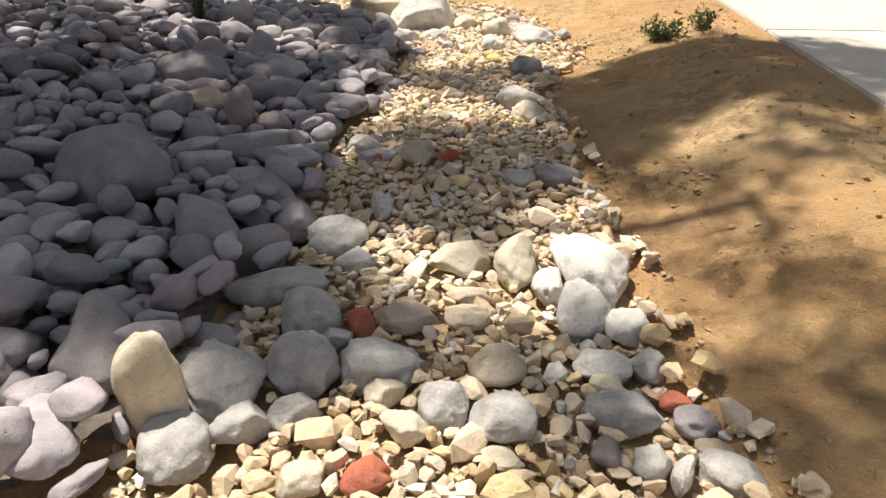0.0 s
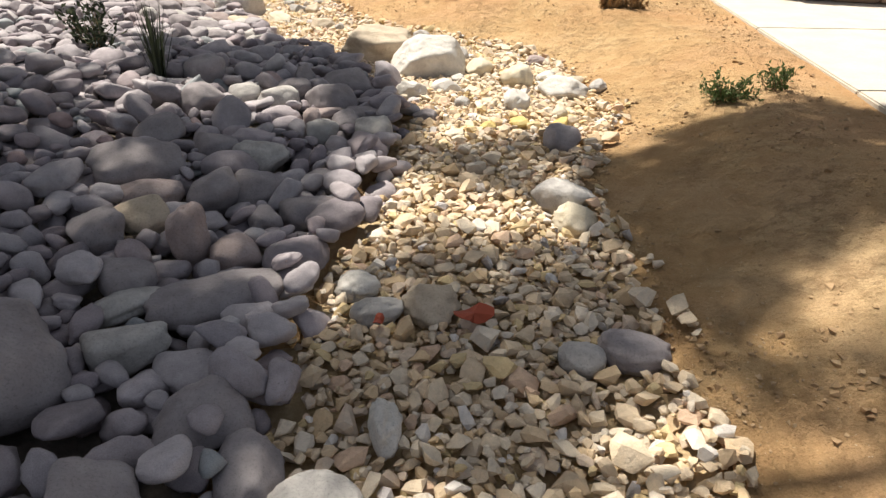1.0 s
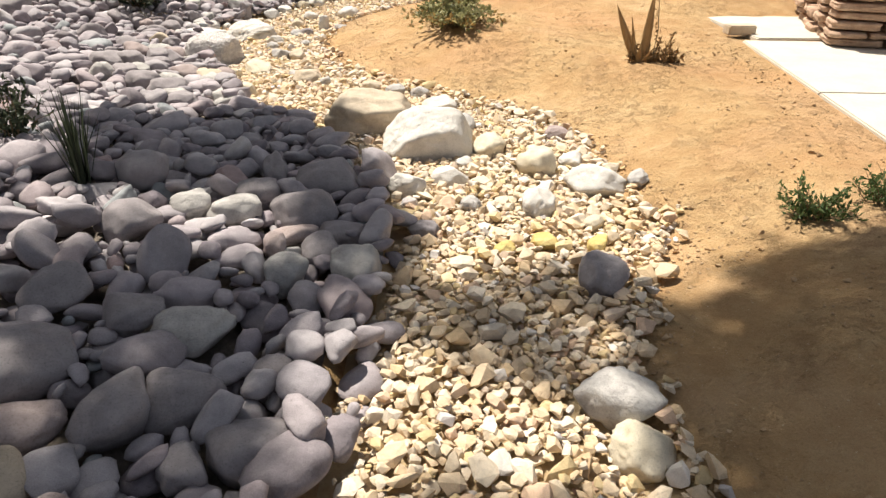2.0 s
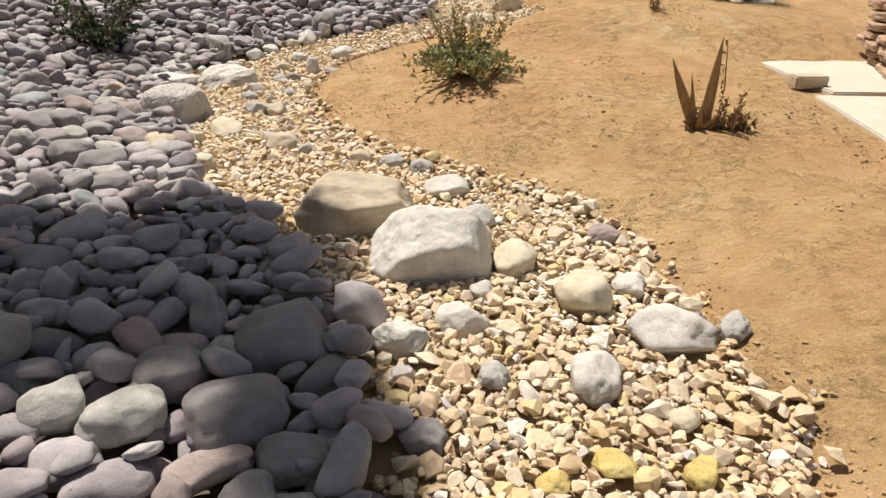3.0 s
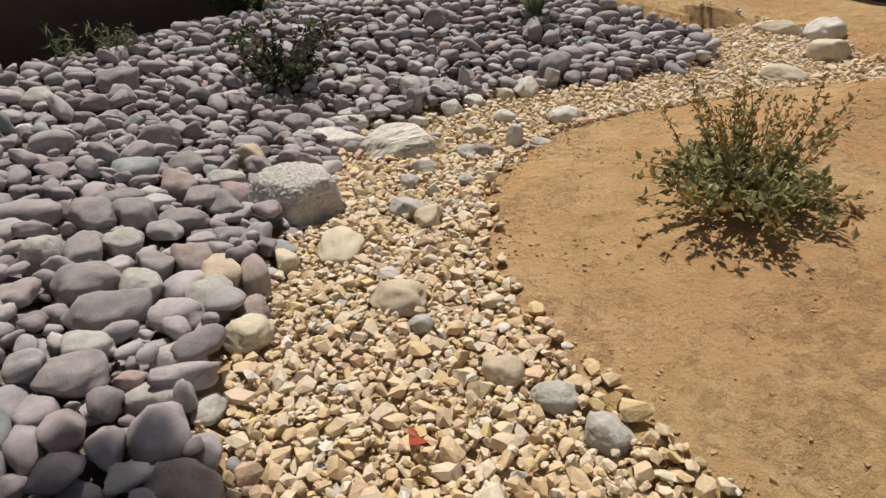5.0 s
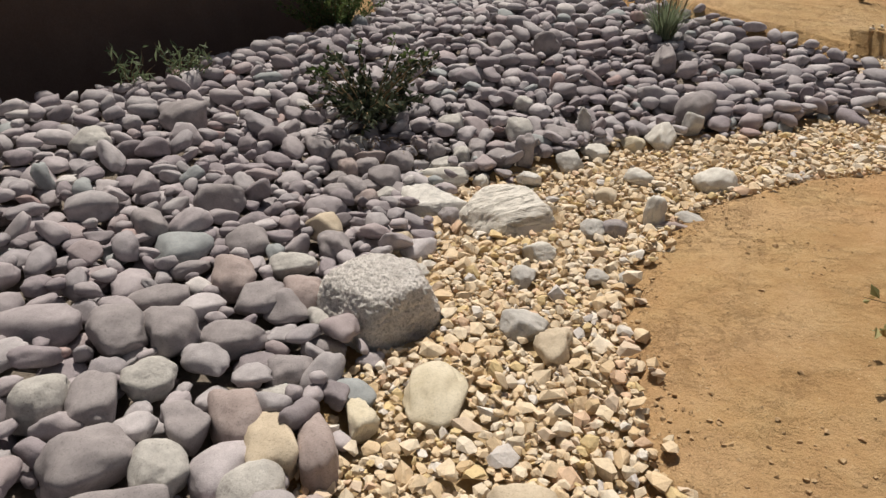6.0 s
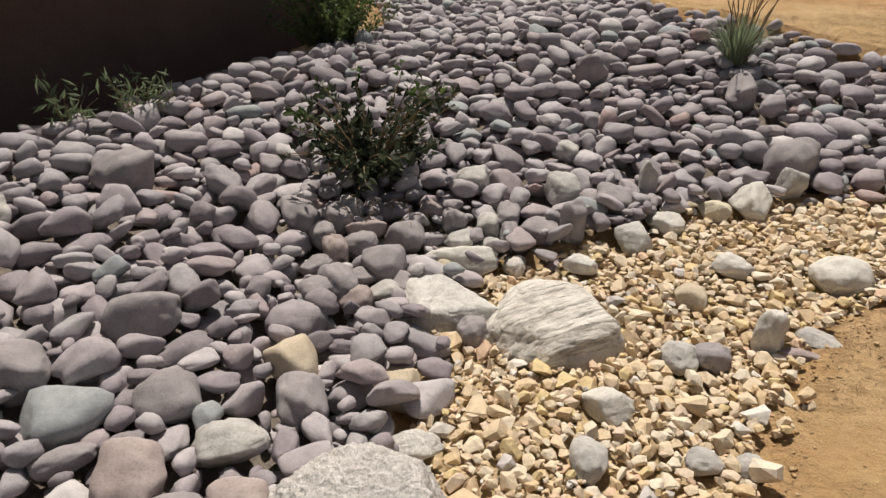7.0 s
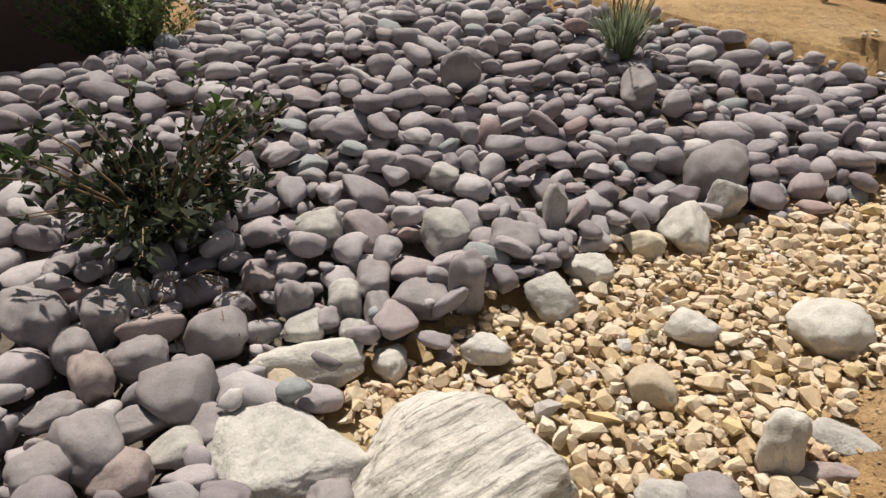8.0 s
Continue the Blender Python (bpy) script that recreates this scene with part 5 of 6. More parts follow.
rock(-2.12, 9.82, 0.14, 0.20, 0.12, 30, GREY_ROCK, "pale grey oblong stone in gravel", 322, 0.4, 13, 8, name="stone", group="stones along the creek", depth=0.58, lump=0.26)
rock(-2.66, 9.52, 0.22, 0.14, 0.11, 35, CLOUDED_ROCK, "white angular rock behind the rough boulder", 323, 0.35, 13, 4, name="stone", group="stones along the creek", depth=0.58, lump=0.26)
rock(-1.86, 12.44, 0.18, 0.20, 0.26, 5, GREY_ROCK, "grey upright rock at the gravel edge", 324, 0.3, 13, 6, name="stone", group="stones along the creek", depth=0.58, lump=0.26)
rock(-2.67, 11.08, 0.19, 0.20, 0.13, 12, CLOUDED_ROCK, "white-veined angular rock at the gravel edge", 325, 0.35, 13, -6, name="stone", group="stones along the creek", depth=0.58, lump=0.26)


# ---- cobbles and gravel ----
def cobble_shapes(level, count):
    v, f = level
    out = []
    for k in range(count):
        rng = np.random.default_rng(300 + k)
        p = rng.uniform(1.9, 2.9)
        r = (np.abs(v) ** p).sum(1) ** (-1 / p) * lumpy(v, 20 + k, 0.30, 1.1)
        if k % 5 > 1:
            n = rng.normal(size=(6, 3))
            n /= np.linalg.norm(n, axis=1)[:, None]
            r = (r ** -13.0 + ((np.maximum(v @ n.T, 0.0) / rng.uniform(0.6, 1.0, 6)) ** 13.0).sum(1)) ** (-1 / 13.0) * lumpy(v, 70 + k, 0.06, 2.6)
        if k % 12 == 7:
            r = r * lumpy(v, 140 + k, 0.14, 3.4) * lumpy(v, 180 + k, 0.07, 8.0)
        q = v * r[:, None]
        q[:, 1] += rng.normal(0, 0.16) * q[:, 0] ** 2
        q[:, 2] += rng.normal(0, 0.10) * q[:, 0] ** 2
        q[:, 1:] *= (1 + rng.normal(0, 0.16) * q[:, :1])
        q -= (q.max(0) + q.min(0)) / 2
        out.append((q / (q.max(0) - q.min(0)) * 2, f))
    return out


def gravel_shapes(count, points):
    out = []
    for k in range(count):
        rng = np.random.default_rng(500 + k)
        p = rng.normal(size=(points, 3))
        p /= np.linalg.norm(p, axis=1)[:, None]
        p *= rng.uniform(0.70, 1.0, (points, 1))
        bm = bmesh.new()
        for q in p:
            bm.verts.new(q)
        hull = bmesh.ops.convex_hull(bm, input=bm.verts)
        bmesh.ops.delete(bm, geom=list({g for g in hull["geom_interior"] + hull["geom_unused"] if isinstance(g, bmesh.types.BMVert)}), context="VERTS")
        bmesh.ops.triangulate(bm, faces=bm.faces)
        bm.verts.index_update()
        q = np.array([w.co[:] for w in bm.verts])
        f = np.array([[w.index for w in t.verts] for t in bm.faces])
        bm.free()
        q -= (q.max(0) + q.min(0)) / 2
        out.append((q / (q.max(0) - q.min(0)) * 2, f))
    return out


def lay(stones, shapes, near, mat, name, bed, label, smooth_faces, far_shapes=None, far_test=None):
    """The stones of the stretch near(x, y) as pieces of the bed, the others joined."""
    far_shapes = far_shapes or shapes
    meshes = [big_mesh(name, v, f, mat, smooth_faces) for v, f in shapes]
    vs, fs, base, made = [], [], 0, 0
    for k, (x, y, z, half, rot) in enumerate(stones):
        if made < 300 and near(x, y):
            ob = new(name, meshes[k % len(meshes)])
            ob.matrix_world = Matrix.Translation((x, y, z)) @ rot.to_4x4() @ Matrix.Diagonal((*half, 1))
            ob.parent = bed
            made += 1
            continue
        far = far_test and (far_test(x, y) or half[0] < 0.06)
        v, f = (far_shapes if far else shapes)[k % len(shapes)]
        vs.append((v * half) @ np.array(rot).T + (x, y, z))
        fs.append(f + base)
        base += len(v)
    rest = part(name + "_spread", big_mesh(name + "_spread", np.vstack(vs), np.vstack(fs), mat, smooth_faces), bed, label)
    tagged(rest, kind="stuff")
    return made, len(stones)


coarse_x, coarse_y = np.meshgrid(X0 + 4 * CELL * np.arange(NX // 4), Y0 + 4 * CELL * np.arange(NY // 4))
cq = np.stack([coarse_x.ravel(), coarse_y.ravel()], 1)
zcob, zgra, zdc, zds = (a.reshape(coarse_x.shape) for a in zones(cq))

rng_c = np.random.default_rng(11)
cobbles = {"out": [], "serial": 0, "place": sampler(np.where(zcob & (zdc > 0.03), 1.0, np.where(zgra & (zdc < 0.10), 0.3, 0.0)), rng_c)}


def pick_cobble(size=0.104, lean=0.32):
    a = float(np.clip(rng_c.lognormal(math.log(size), 0.27), 0.03, 0.17))
    return np.array((a, a * rng_c.uniform(0.55, 0.88), a * rng_c.uniform(0.34, 0.60))), lean


settle(cobbles, 5700, pick_cobble, 5, 0.07, rng_c, 0.6)
settle(cobbles, 5200, lambda: pick_cobble(0.088, 0.5), 3, 0.13, rng_c, 0.6, 0.42)
settle(cobbles, 6500, lambda: pick_cobble(0.058, 0.5), 4, 0.09, rng_c, 0.6, 0.65)
settle(cobbles, 4500, lambda: pick_cobble(0.038, 0.6), 3, 0.07, rng_c, 0.6, 0.85)
# smaller stones wedged between the big ones of the near stretches
gaps = (coarse_x > -4.3) & (coarse_x < -0.4) & (coarse_y > 1.0) & (coarse_y < 11.8)
cobbles["place"] = sampler(np.where(zcob & gaps, 1.0, 0.0), rng_c)
settle(cobbles, 1800, lambda: pick_cobble(0.068, 0.4), 6, 0.12, rng_c, 0.6, 0.55)
settle(cobbles, 1500, lambda: pick_cobble(0.046, 0.5), 5, 0.12, rng_c, 0.6, 0.8)
print("cobbles", lay(in_sight(cobbles), cobble_shapes(ICO3, 24), lambda x, y: -4.2 < x < -2.0 and 8.4 < y < 11.6 or -1.9 < x < -0.5 and 1.0 < y < 3.0, COBBLE,
                     "cobble", cobble_bed, "rounded grey and mauve river cobbles", True, cobble_shapes(ICO2, 24), lambda x, y: y > 12.6 or x < -4.9))

rng_g = np.random.default_rng(12)
edge = np.clip(1 - zds / 0.10, 0, 1) * ~zcob * ~zgra * 0.25
gravel = {"out": [], "serial": 0, "place": sampler(np.where(zgra & (zds > 0.02), 1.0, np.where(zcob & (zdc < 0.08), 0.25, edge)), rng_g)}


def pick_gravel():
    a = float(np.clip(rng_g.lognormal(math.log(0.0218), 0.46), 0.011, 0.060))
    return np.array((a, a * rng_g.uniform(0.6, 0.95), a * rng_g.uniform(0.34, 0.66))), 0.5


OWNER[:] = 0
settle(gravel, 72000, pick_gravel, 2, 0.055, rng_g, 0.6)
print("gravel", lay(in_sight(gravel), gravel_shapes(40, 17), lambda x, y: -2.4 < x < -1.5 and 9.3 < y < 10.6, GRAVEL,
                    "gravel_stone", gravel_bed, "angular golden and cream gravel", False))


# ---- path, step, stacked stone, walls ----
def box_mesh(name, size, mat, bevel=0.008):
    bm = bmesh.new()
    bmesh.ops.create_cube(bm, size=1, matrix=Matrix.Diagonal((*size, 1)))
    bmesh.ops.bevel(bm, geom=bm.edges, offset=bevel, segments=2, affect="EDGES")
    me = bpy.data.meshes.new(name)
    bm.to_mesh(me)
    bm.free()
    me.materials.append(mat)
    return me


def path_slab(y0, y1, top, label):
    x0, x1 = 2.30 + 0.125 * (y0 - 4.2), 2.30 + 0.125 * (y1 - 4.2)
    bm = bmesh.new()
    lows = [bm.verts.new(p) for p in ((x0, y0, top - 0.12), (9.0, y0, top - 0.12), (9.0, y1, top - 0.12), (x1, y1, top - 0.12))]
    face = bm.faces.new(lows)
    up = bmesh.ops.extrude_face_region(bm, geom=[face])
    bmesh.ops.translate(bm, vec=(0, 0, 0.12), verts=[g for g in up["geom"] if isinstance(g, bmesh.types.BMVert)])
    bmesh.ops.recalc_face_normals(bm, faces=bm.faces)
    bmesh.ops.bevel(bm, geom=bm.edges, offset=0.01, segments=2, affect="EDGES")
    me = bpy.data.meshes.new("path_slab")
    bm.to_mesh(me)
    bm.free()
    me.materials.append(CONCRETE)
    return tagged(new("pavement", me), label, "pavement", kind="structure")


for k in range(6):
    path_slab(-3.2 + 2.05 * k, -3.2 + 2.05 * (k + 1) - 0.012, 0.30, "pale sunlit concrete garden path slab")


def stacked_wall():
    """A low pier of stacked flagstones whose corner stands on the path."""
    top = thing("stacked_stone_pier", (3.62, 8.82, 0.30), "dry-stacked pier of reddish tan flagstones beside the path", "stone pier", turn=radians(-17))
    rng = np.random.default_rng(8)
    z = 0.0
    for course in range(9):
        h = rng.uniform(0.06, 0.13)
        x = 0.0
        while x < 1.5:
            w = rng.uniform(0.25, 0.55)
            me = rock_mesh("flagstone", (w - 0.01, 0.42, h - 0.008), 900 + course * 10 + int(x * 9), FLAGSTONE, 0, 0.8, 0.08, 7)
            ob = part("flagstone", me, top)
            ob.location = (x + w / 2 + rng.uniform(-0.03, 0.03), 0.2 + rng.uniform(-0.05, 0.05), z + h / 2)
            x += w
        y = 0.42
        while y < 1.9:
            w = rng.uniform(0.25, 0.55)
            me = rock_mesh("flagstone", (0.42, w - 0.01, h - 0.008), 1200 + course * 10 + int(y * 9), FLAGSTONE, 0, 0.8, 0.08, 7)
            ob = part("flagstone", me, top)
            ob.location = (0.2 + rng.uniform(-0.05, 0.05), y + w / 2, z + h / 2)
            y += w
        z += h
    return top


stacked_wall()
step = tagged(new("step", box_mesh("step", (0.30, 0.16, 0.10), TAN_ROCK, 0.012)), "low grey-brown stone block at the end of the path", "step")
step.matrix_world = pose(3.0, 9.42, 0.35, 0, 0, 5)
landing = tagged(new("pavement", box_mesh("landing", (1.6, 1.5, 0.08), CONCRETE, 0.012)), "pale concrete landing slab behind the step", "pavement", kind="structure")
landing.matrix_world = pose(3.85, 9.93, 0.274, 0, 0, 3)


def wall(name, x0, y0, x1, y1, base, height, thick, mat, label):
    length = math.hypot(x1 - x0, y1 - y0)
    ob = new(name, box_mesh(name, (length, thick, height), mat, 0.01))
    ob.matrix_world = pose((x0 + x1) / 2, (y0 + y1) / 2, base + height / 2, 0, 0, math.degrees(math.atan2(y1 - y0, x1 - x0)))
    return tagged(ob, label, "wall", kind="structure")


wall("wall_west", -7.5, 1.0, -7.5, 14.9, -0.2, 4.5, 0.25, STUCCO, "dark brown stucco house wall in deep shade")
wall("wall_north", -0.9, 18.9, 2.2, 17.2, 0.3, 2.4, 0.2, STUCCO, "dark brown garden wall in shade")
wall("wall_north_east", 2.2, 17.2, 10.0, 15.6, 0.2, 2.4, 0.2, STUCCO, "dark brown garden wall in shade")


# ---- plants ----
def tube(points, radii, sides=5):
    """Points and faces of a tapered round stem."""
    v, f = [], []
    for k, (p, r) in enumerate(zip(points, radii)):
        d = Vector(points[min(k + 1, len(points) - 1)]) - Vector(points[max(k - 1, 0)])
        q = d.to_track_quat("Z", "Y")
        for s in range(sides):
            a = 6.2832 * s / sides
            v.append(Vector(p) + q @ Vector((math.cos(a) * r, math.sin(a) * r, 0)))
        if k:
            for s in range(sides):
                a, b = (k - 1) * sides + s, (k - 1) * sides + (s + 1) % sides
                f.append((a, b, b + sides, a + sides))
    return v, f


def join(pieces):
    v, f = [], []
    for pv, pf in pieces:
        n = len(v)
        v += list(pv)
        f += [tuple(i + n for i in q) for q in pf]
    return v, f


def leaf(at, along, up, length, width, fold=0.25):
    along, up = along.normalized(), up.normalized()
    side = along.cross(up)
    side = side.normalized() if side.length > 1e-4 else Vector((1, 0, 0))
    nor = side.cross(along)
    mid = at + along * length * 0.45
    return ([at, mid + side * width / 2 + nor * width * fold, at + along * length - nor * length * 0.12, mid - side * width / 2 + nor * width * fold],
            [(0, 1, 2), (0, 2, 3)])


def any_way(rng):
    v = Vector(rng.normal(size=3))
    return v.normalized() if v.length > 0.01 else Vector((0, 0, 1))


def shrub(name, x, y, width, height, stems, per_stem, size, leaf_mat, label, seed, spread=0.8, bare=0.15, category="shrub", lift=0.0, thick=0.004, slim=0.45):
    rng = np.random.default_rng(seed)
    top = thing(name, (x, y, z_at(x, y) + lift), label, category)
    wood, leaves = [], []
    for _ in range(stems):
        a, out = rng.uniform(0, 6.28), rng.uniform(0.05, 1.0) ** spread * width / 2
        h = height * rng.uniform(0.55, 1.0) * (1 - 0.35 * (2 * out / width) ** 2)
        bend = Vector((math.cos(a) * out, math.sin(a) * out, 0))
        pts = [Vector((math.cos(a) * 0.03, math.sin(a) * 0.03, -0.03)) + bend * (t ** 1.3) + Vector((rng.normal(0, 0.012), rng.normal(0, 0.012), h * t)) for t in (0, 0.25, 0.5, 0.75, 1)]
        wood.append(tube(pts, [thick, thick * 0.85, thick * 0.7, thick * 0.5, thick * 0.25], 4))
        for _ in range(per_stem):
            t = rng.uniform(bare, 1.0)
            k = min(int(t * 4), 3)
            at = pts[k].lerp(pts[k + 1], t * 4 - k) + any_way(rng) * size * 0.5
            leaves.append(leaf(at, any_way(rng) + Vector((0, 0, 0.6)) + bend * 0.8, any_way(rng), size * rng.uniform(0.6, 1.2), size * slim * rng.uniform(0.7, 1.2)))
    part("branchwork", mesh_from("branchwork", *join(wood), DRY_STEM, True), top, "thin woody stems")
    part("foliage", mesh_from("foliage", *join(leaves), leaf_mat), top)
    return top


def sage_bush(x, y):
    """A loose low mound of leafy shoots with taller leafy stalks standing out of it."""
    rng = np.random.default_rng(1)
    top = thing("shrub", (x, y, z_at(x, y)), "bushy grey-green sage shrub with upright flower stalks on the sand", "shrub")
    wood, leaves, dry = [], [], []
    for k in range(104):
        a, out = rng.uniform(0, 6.28), rng.uniform(0, 1) ** 0.55
        d = Vector((math.cos(a), math.sin(a), 0))
        tall, low = k < 30, k > 84
        if tall:
            tip = d * 0.50 * out + Vector((0, 0, rng.uniform(0.46, 0.66)))
        elif low:
            tip = d * rng.uniform(0.5, 0.68) + Vector((0, 0, rng.uniform(0.03, 0.14)))
        else:
            tip = d * 0.50 * out + Vector((0, 0, 0.36 * rng.uniform(0.5, 1.0) * (1.05 - 0.55 * out)))
        root = d * 0.16 * out * rng.random()
        lift = 0.0 if tall else 0.05
        pts = [root.lerp(tip, s) + Vector((rng.normal(0, 0.014), rng.normal(0, 0.014), lift * math.sin(3.1 * s))) for s in (0, 0.33, 0.67, 1)]
        pts[0].z = -0.03
        stem = tube(pts, [0.004, 0.0035, 0.003, 0.0015], 4)
        if tall:
            part("flower_stalk", mesh_from("flower_stalk", *stem, DRY_STEM, True), top)
        else:
            wood.append(stem)
        for _ in range(52 if tall else 26):
            s = rng.uniform(0.15, 1.0)
            q = min(int(s * 3), 2)
            size = 0.058 * (1 - 0.45 * s * tall) * rng.uniform(0.6, 1.25)
            at = pts[q].lerp(pts[q + 1], s * 3 - q) + any_way(rng) * 0.014
            bunch = dry if (tall and s > 0.55 and rng.random() < 0.6) or (low and rng.random() < 0.5) else leaves
            bunch.append(leaf(at, any_way(rng) + Vector((0, 0, 0.5)) + d * 0.4, any_way(rng), size, size * 0.55))
    part("branchwork", mesh_from("branchwork", *join(wood), DRY_STEM, True), top, "thin woody stems")
    part("foliage", mesh_from("foliage", *join(leaves), SAGE_LEAF), top)
    part("dry_foliage", mesh_from("dry_foliage", *join(dry), STRAW_LEAF), top, "straw-brown seed leaves")


def dark_shrub(x, y):
    """Sprawling dark bush: dense broad-leaved heart, a few bare-legged shoots above it and to its sides."""
    rng = np.random.default_rng(2)
    top = thing("shrub", (x, y, z_at(x, y)), "dark sprawling leafy shrub growing among the cobbles", "shrub")
    wood, leaves, fresh = [], [], []
    for k in range(70):
        a = rng.uniform(0, 6.28)
        d = Vector((math.cos(a), math.sin(a), 0))
        shoot = k < 18
        reach_out = rng.uniform(0.35, 0.62) if shoot else 0.55 * rng.uniform(0, 1) ** 0.6
        tip = d * reach_out + Vector((0, 0, rng.uniform(0.42, 0.66) if shoot else rng.uniform(0.10, 0.44) * (1.1 - reach_out)))
        pts = [tip * s + Vector((rng.normal(0, 0.02), rng.normal(0, 0.02), 0.08 * math.sin(3.1 * s))) for s in (0, 0.33, 0.67, 1)]
        pts[0].z = -0.05
        wood.append(tube(pts, [0.007, 0.006, 0.0045, 0.002], 5))
        for _ in range(16 if shoot else 20):
            s = rng.uniform(0.45 if shoot else 0.2, 1.0)
            q = min(int(s * 3), 2)
            at = pts[q].lerp(pts[q + 1], s * 3 - q) + any_way(rng) * 0.03
            size = rng.uniform(0.045, 0.085)
            bunch = fresh if shoot and s > 0.85 and k < 7 else leaves
            bunch.append(leaf(at, any_way(rng) + Vector((0, 0, 0.2)) + d * 0.5, any_way(rng), size, size * rng.uniform(0.5, 0.7)))
    part("branchwork", mesh_from("branchwork", *join(wood), DRY_STEM, True), top, "thin woody stems")
    part("foliage", mesh_from("foliage", *join(leaves), DARK_LEAF), top)
    part("young_foliage", mesh_from("young_foliage", *join(fresh), GREEN_LEAF), top, "yellow-green young leaves")


sage_bush(-0.05, 9.62)
dark_shrub(-4.16, 11.15)
shrub("shrub", -6.35, 13.3, 1.3, 1.0, 110, 44, 0.055, GREEN_LEAF, "green leafy shrub at the far edge of the cobbles", 3, 0.6)
shrub("shrub", 3.95, 13.85, 1.35, 0.85, 150, 44, 0.055, GREEN_LEAF, "dense dark green shrub behind the sand mound", 4, 0.45)
shrub("weed", 1.66, 5.12, 0.36, 0.21, 30, 20, 0.036, GREEN_LEAF, "small green weed clump on the sand", 5, 0.6, category="weed")
shrub("weed", 1.98, 5.14, 0.28, 0.21, 20, 16, 0.034, GREEN_LEAF, "small sparse green weed on the sand", 6, 0.6, category="weed")
shrub("sapling", 2.28, 11.85, 0.34, 0.30, 10, 14, 0.05, STRAW_LEAF, "small straw-brown seedling on the sand mound", 7, 0.8, category="seedling")
shrub("weed", -6.05, 10.3, 0.5, 0.5, 8, 9, 0.12, PALE_LEAF, "pale long-leaved weed at the shaded edge", 8, 0.6, category="weed", slim=0.2)
shrub("weed", -5.95, 10.75, 0.6, 0.40, 12, 12, 0.09, PALE_LEAF, "pale drooping weed at the shaded edge", 9, 0.6, category="weed", slim=0.22)
shrub("shrub", -2.65, 5.85, 0.42, 0.48, 18, 18, 0.06, DARK_LEAF, "dark seedling shrub among the cobbles", 10, 0.7)


def grass_tuft(x, y, height, width, blades, label, seed, mat, heads=0):
    rng = np.random.default_rng(seed)
    top = thing("grass_tuft", (x, y, z_at(x, y) + 0.05), label, "grass")
    green, dry = [], []
    for k in range(blades + heads):
        a, out = rng.uniform(0, 6.28), rng.uniform(0, width / 2)
        h = height * (rng.uniform(0.45, 0.8) if k < blades else rng.uniform(1.2, 1.65))
        w = 0.005
        d = Vector((math.cos(a), math.sin(a), 0))
        s = Vector((-d.y, d.x, 0)) * w
        p = [d * width * 0.12 * rng.random() + d * out * t ** 1.5 + Vector((0, 0, h * t - 0.04)) for t in (0, 0.5, 1)]
        if k < blades:
            green.append(([p[0] - s, p[0] + s, p[1] + s, p[1] - s, p[2]], [(0, 1, 2, 3), (3, 2, 4)]))
        else:
            dry.append(join([tube(p, [0.005, 0.005, 0.004], 4), tube([p[2], p[2] + Vector((0, 0, 0.06)), p[2] + Vector((0, 0, 0.14))], [0.004, 0.014, 0.003], 5)]))
    part("foliage", mesh_from("foliage", *join(green), mat), top)
    for s in dry:
        part("seed_stalk", mesh_from("seed_stalk", *s, DRY_STEM, True), top)


grass_tuft(-2.60, 14.15, 0.55, 0.75, 320, "blue-green grass tuft with dry seed heads", 21, RUSH_LEAF, 16)
grass_tuft(-0.94, 16.9, 0.35, 0.3, 70, "dry straw-coloured grass tuft on the far sand", 23, DRY_LEAF)
grass_tuft(-1.96, 5.28, 0.70, 0.36, 50, "sparse dark rush stems among the cobbles", 22, DARK_LEAF)


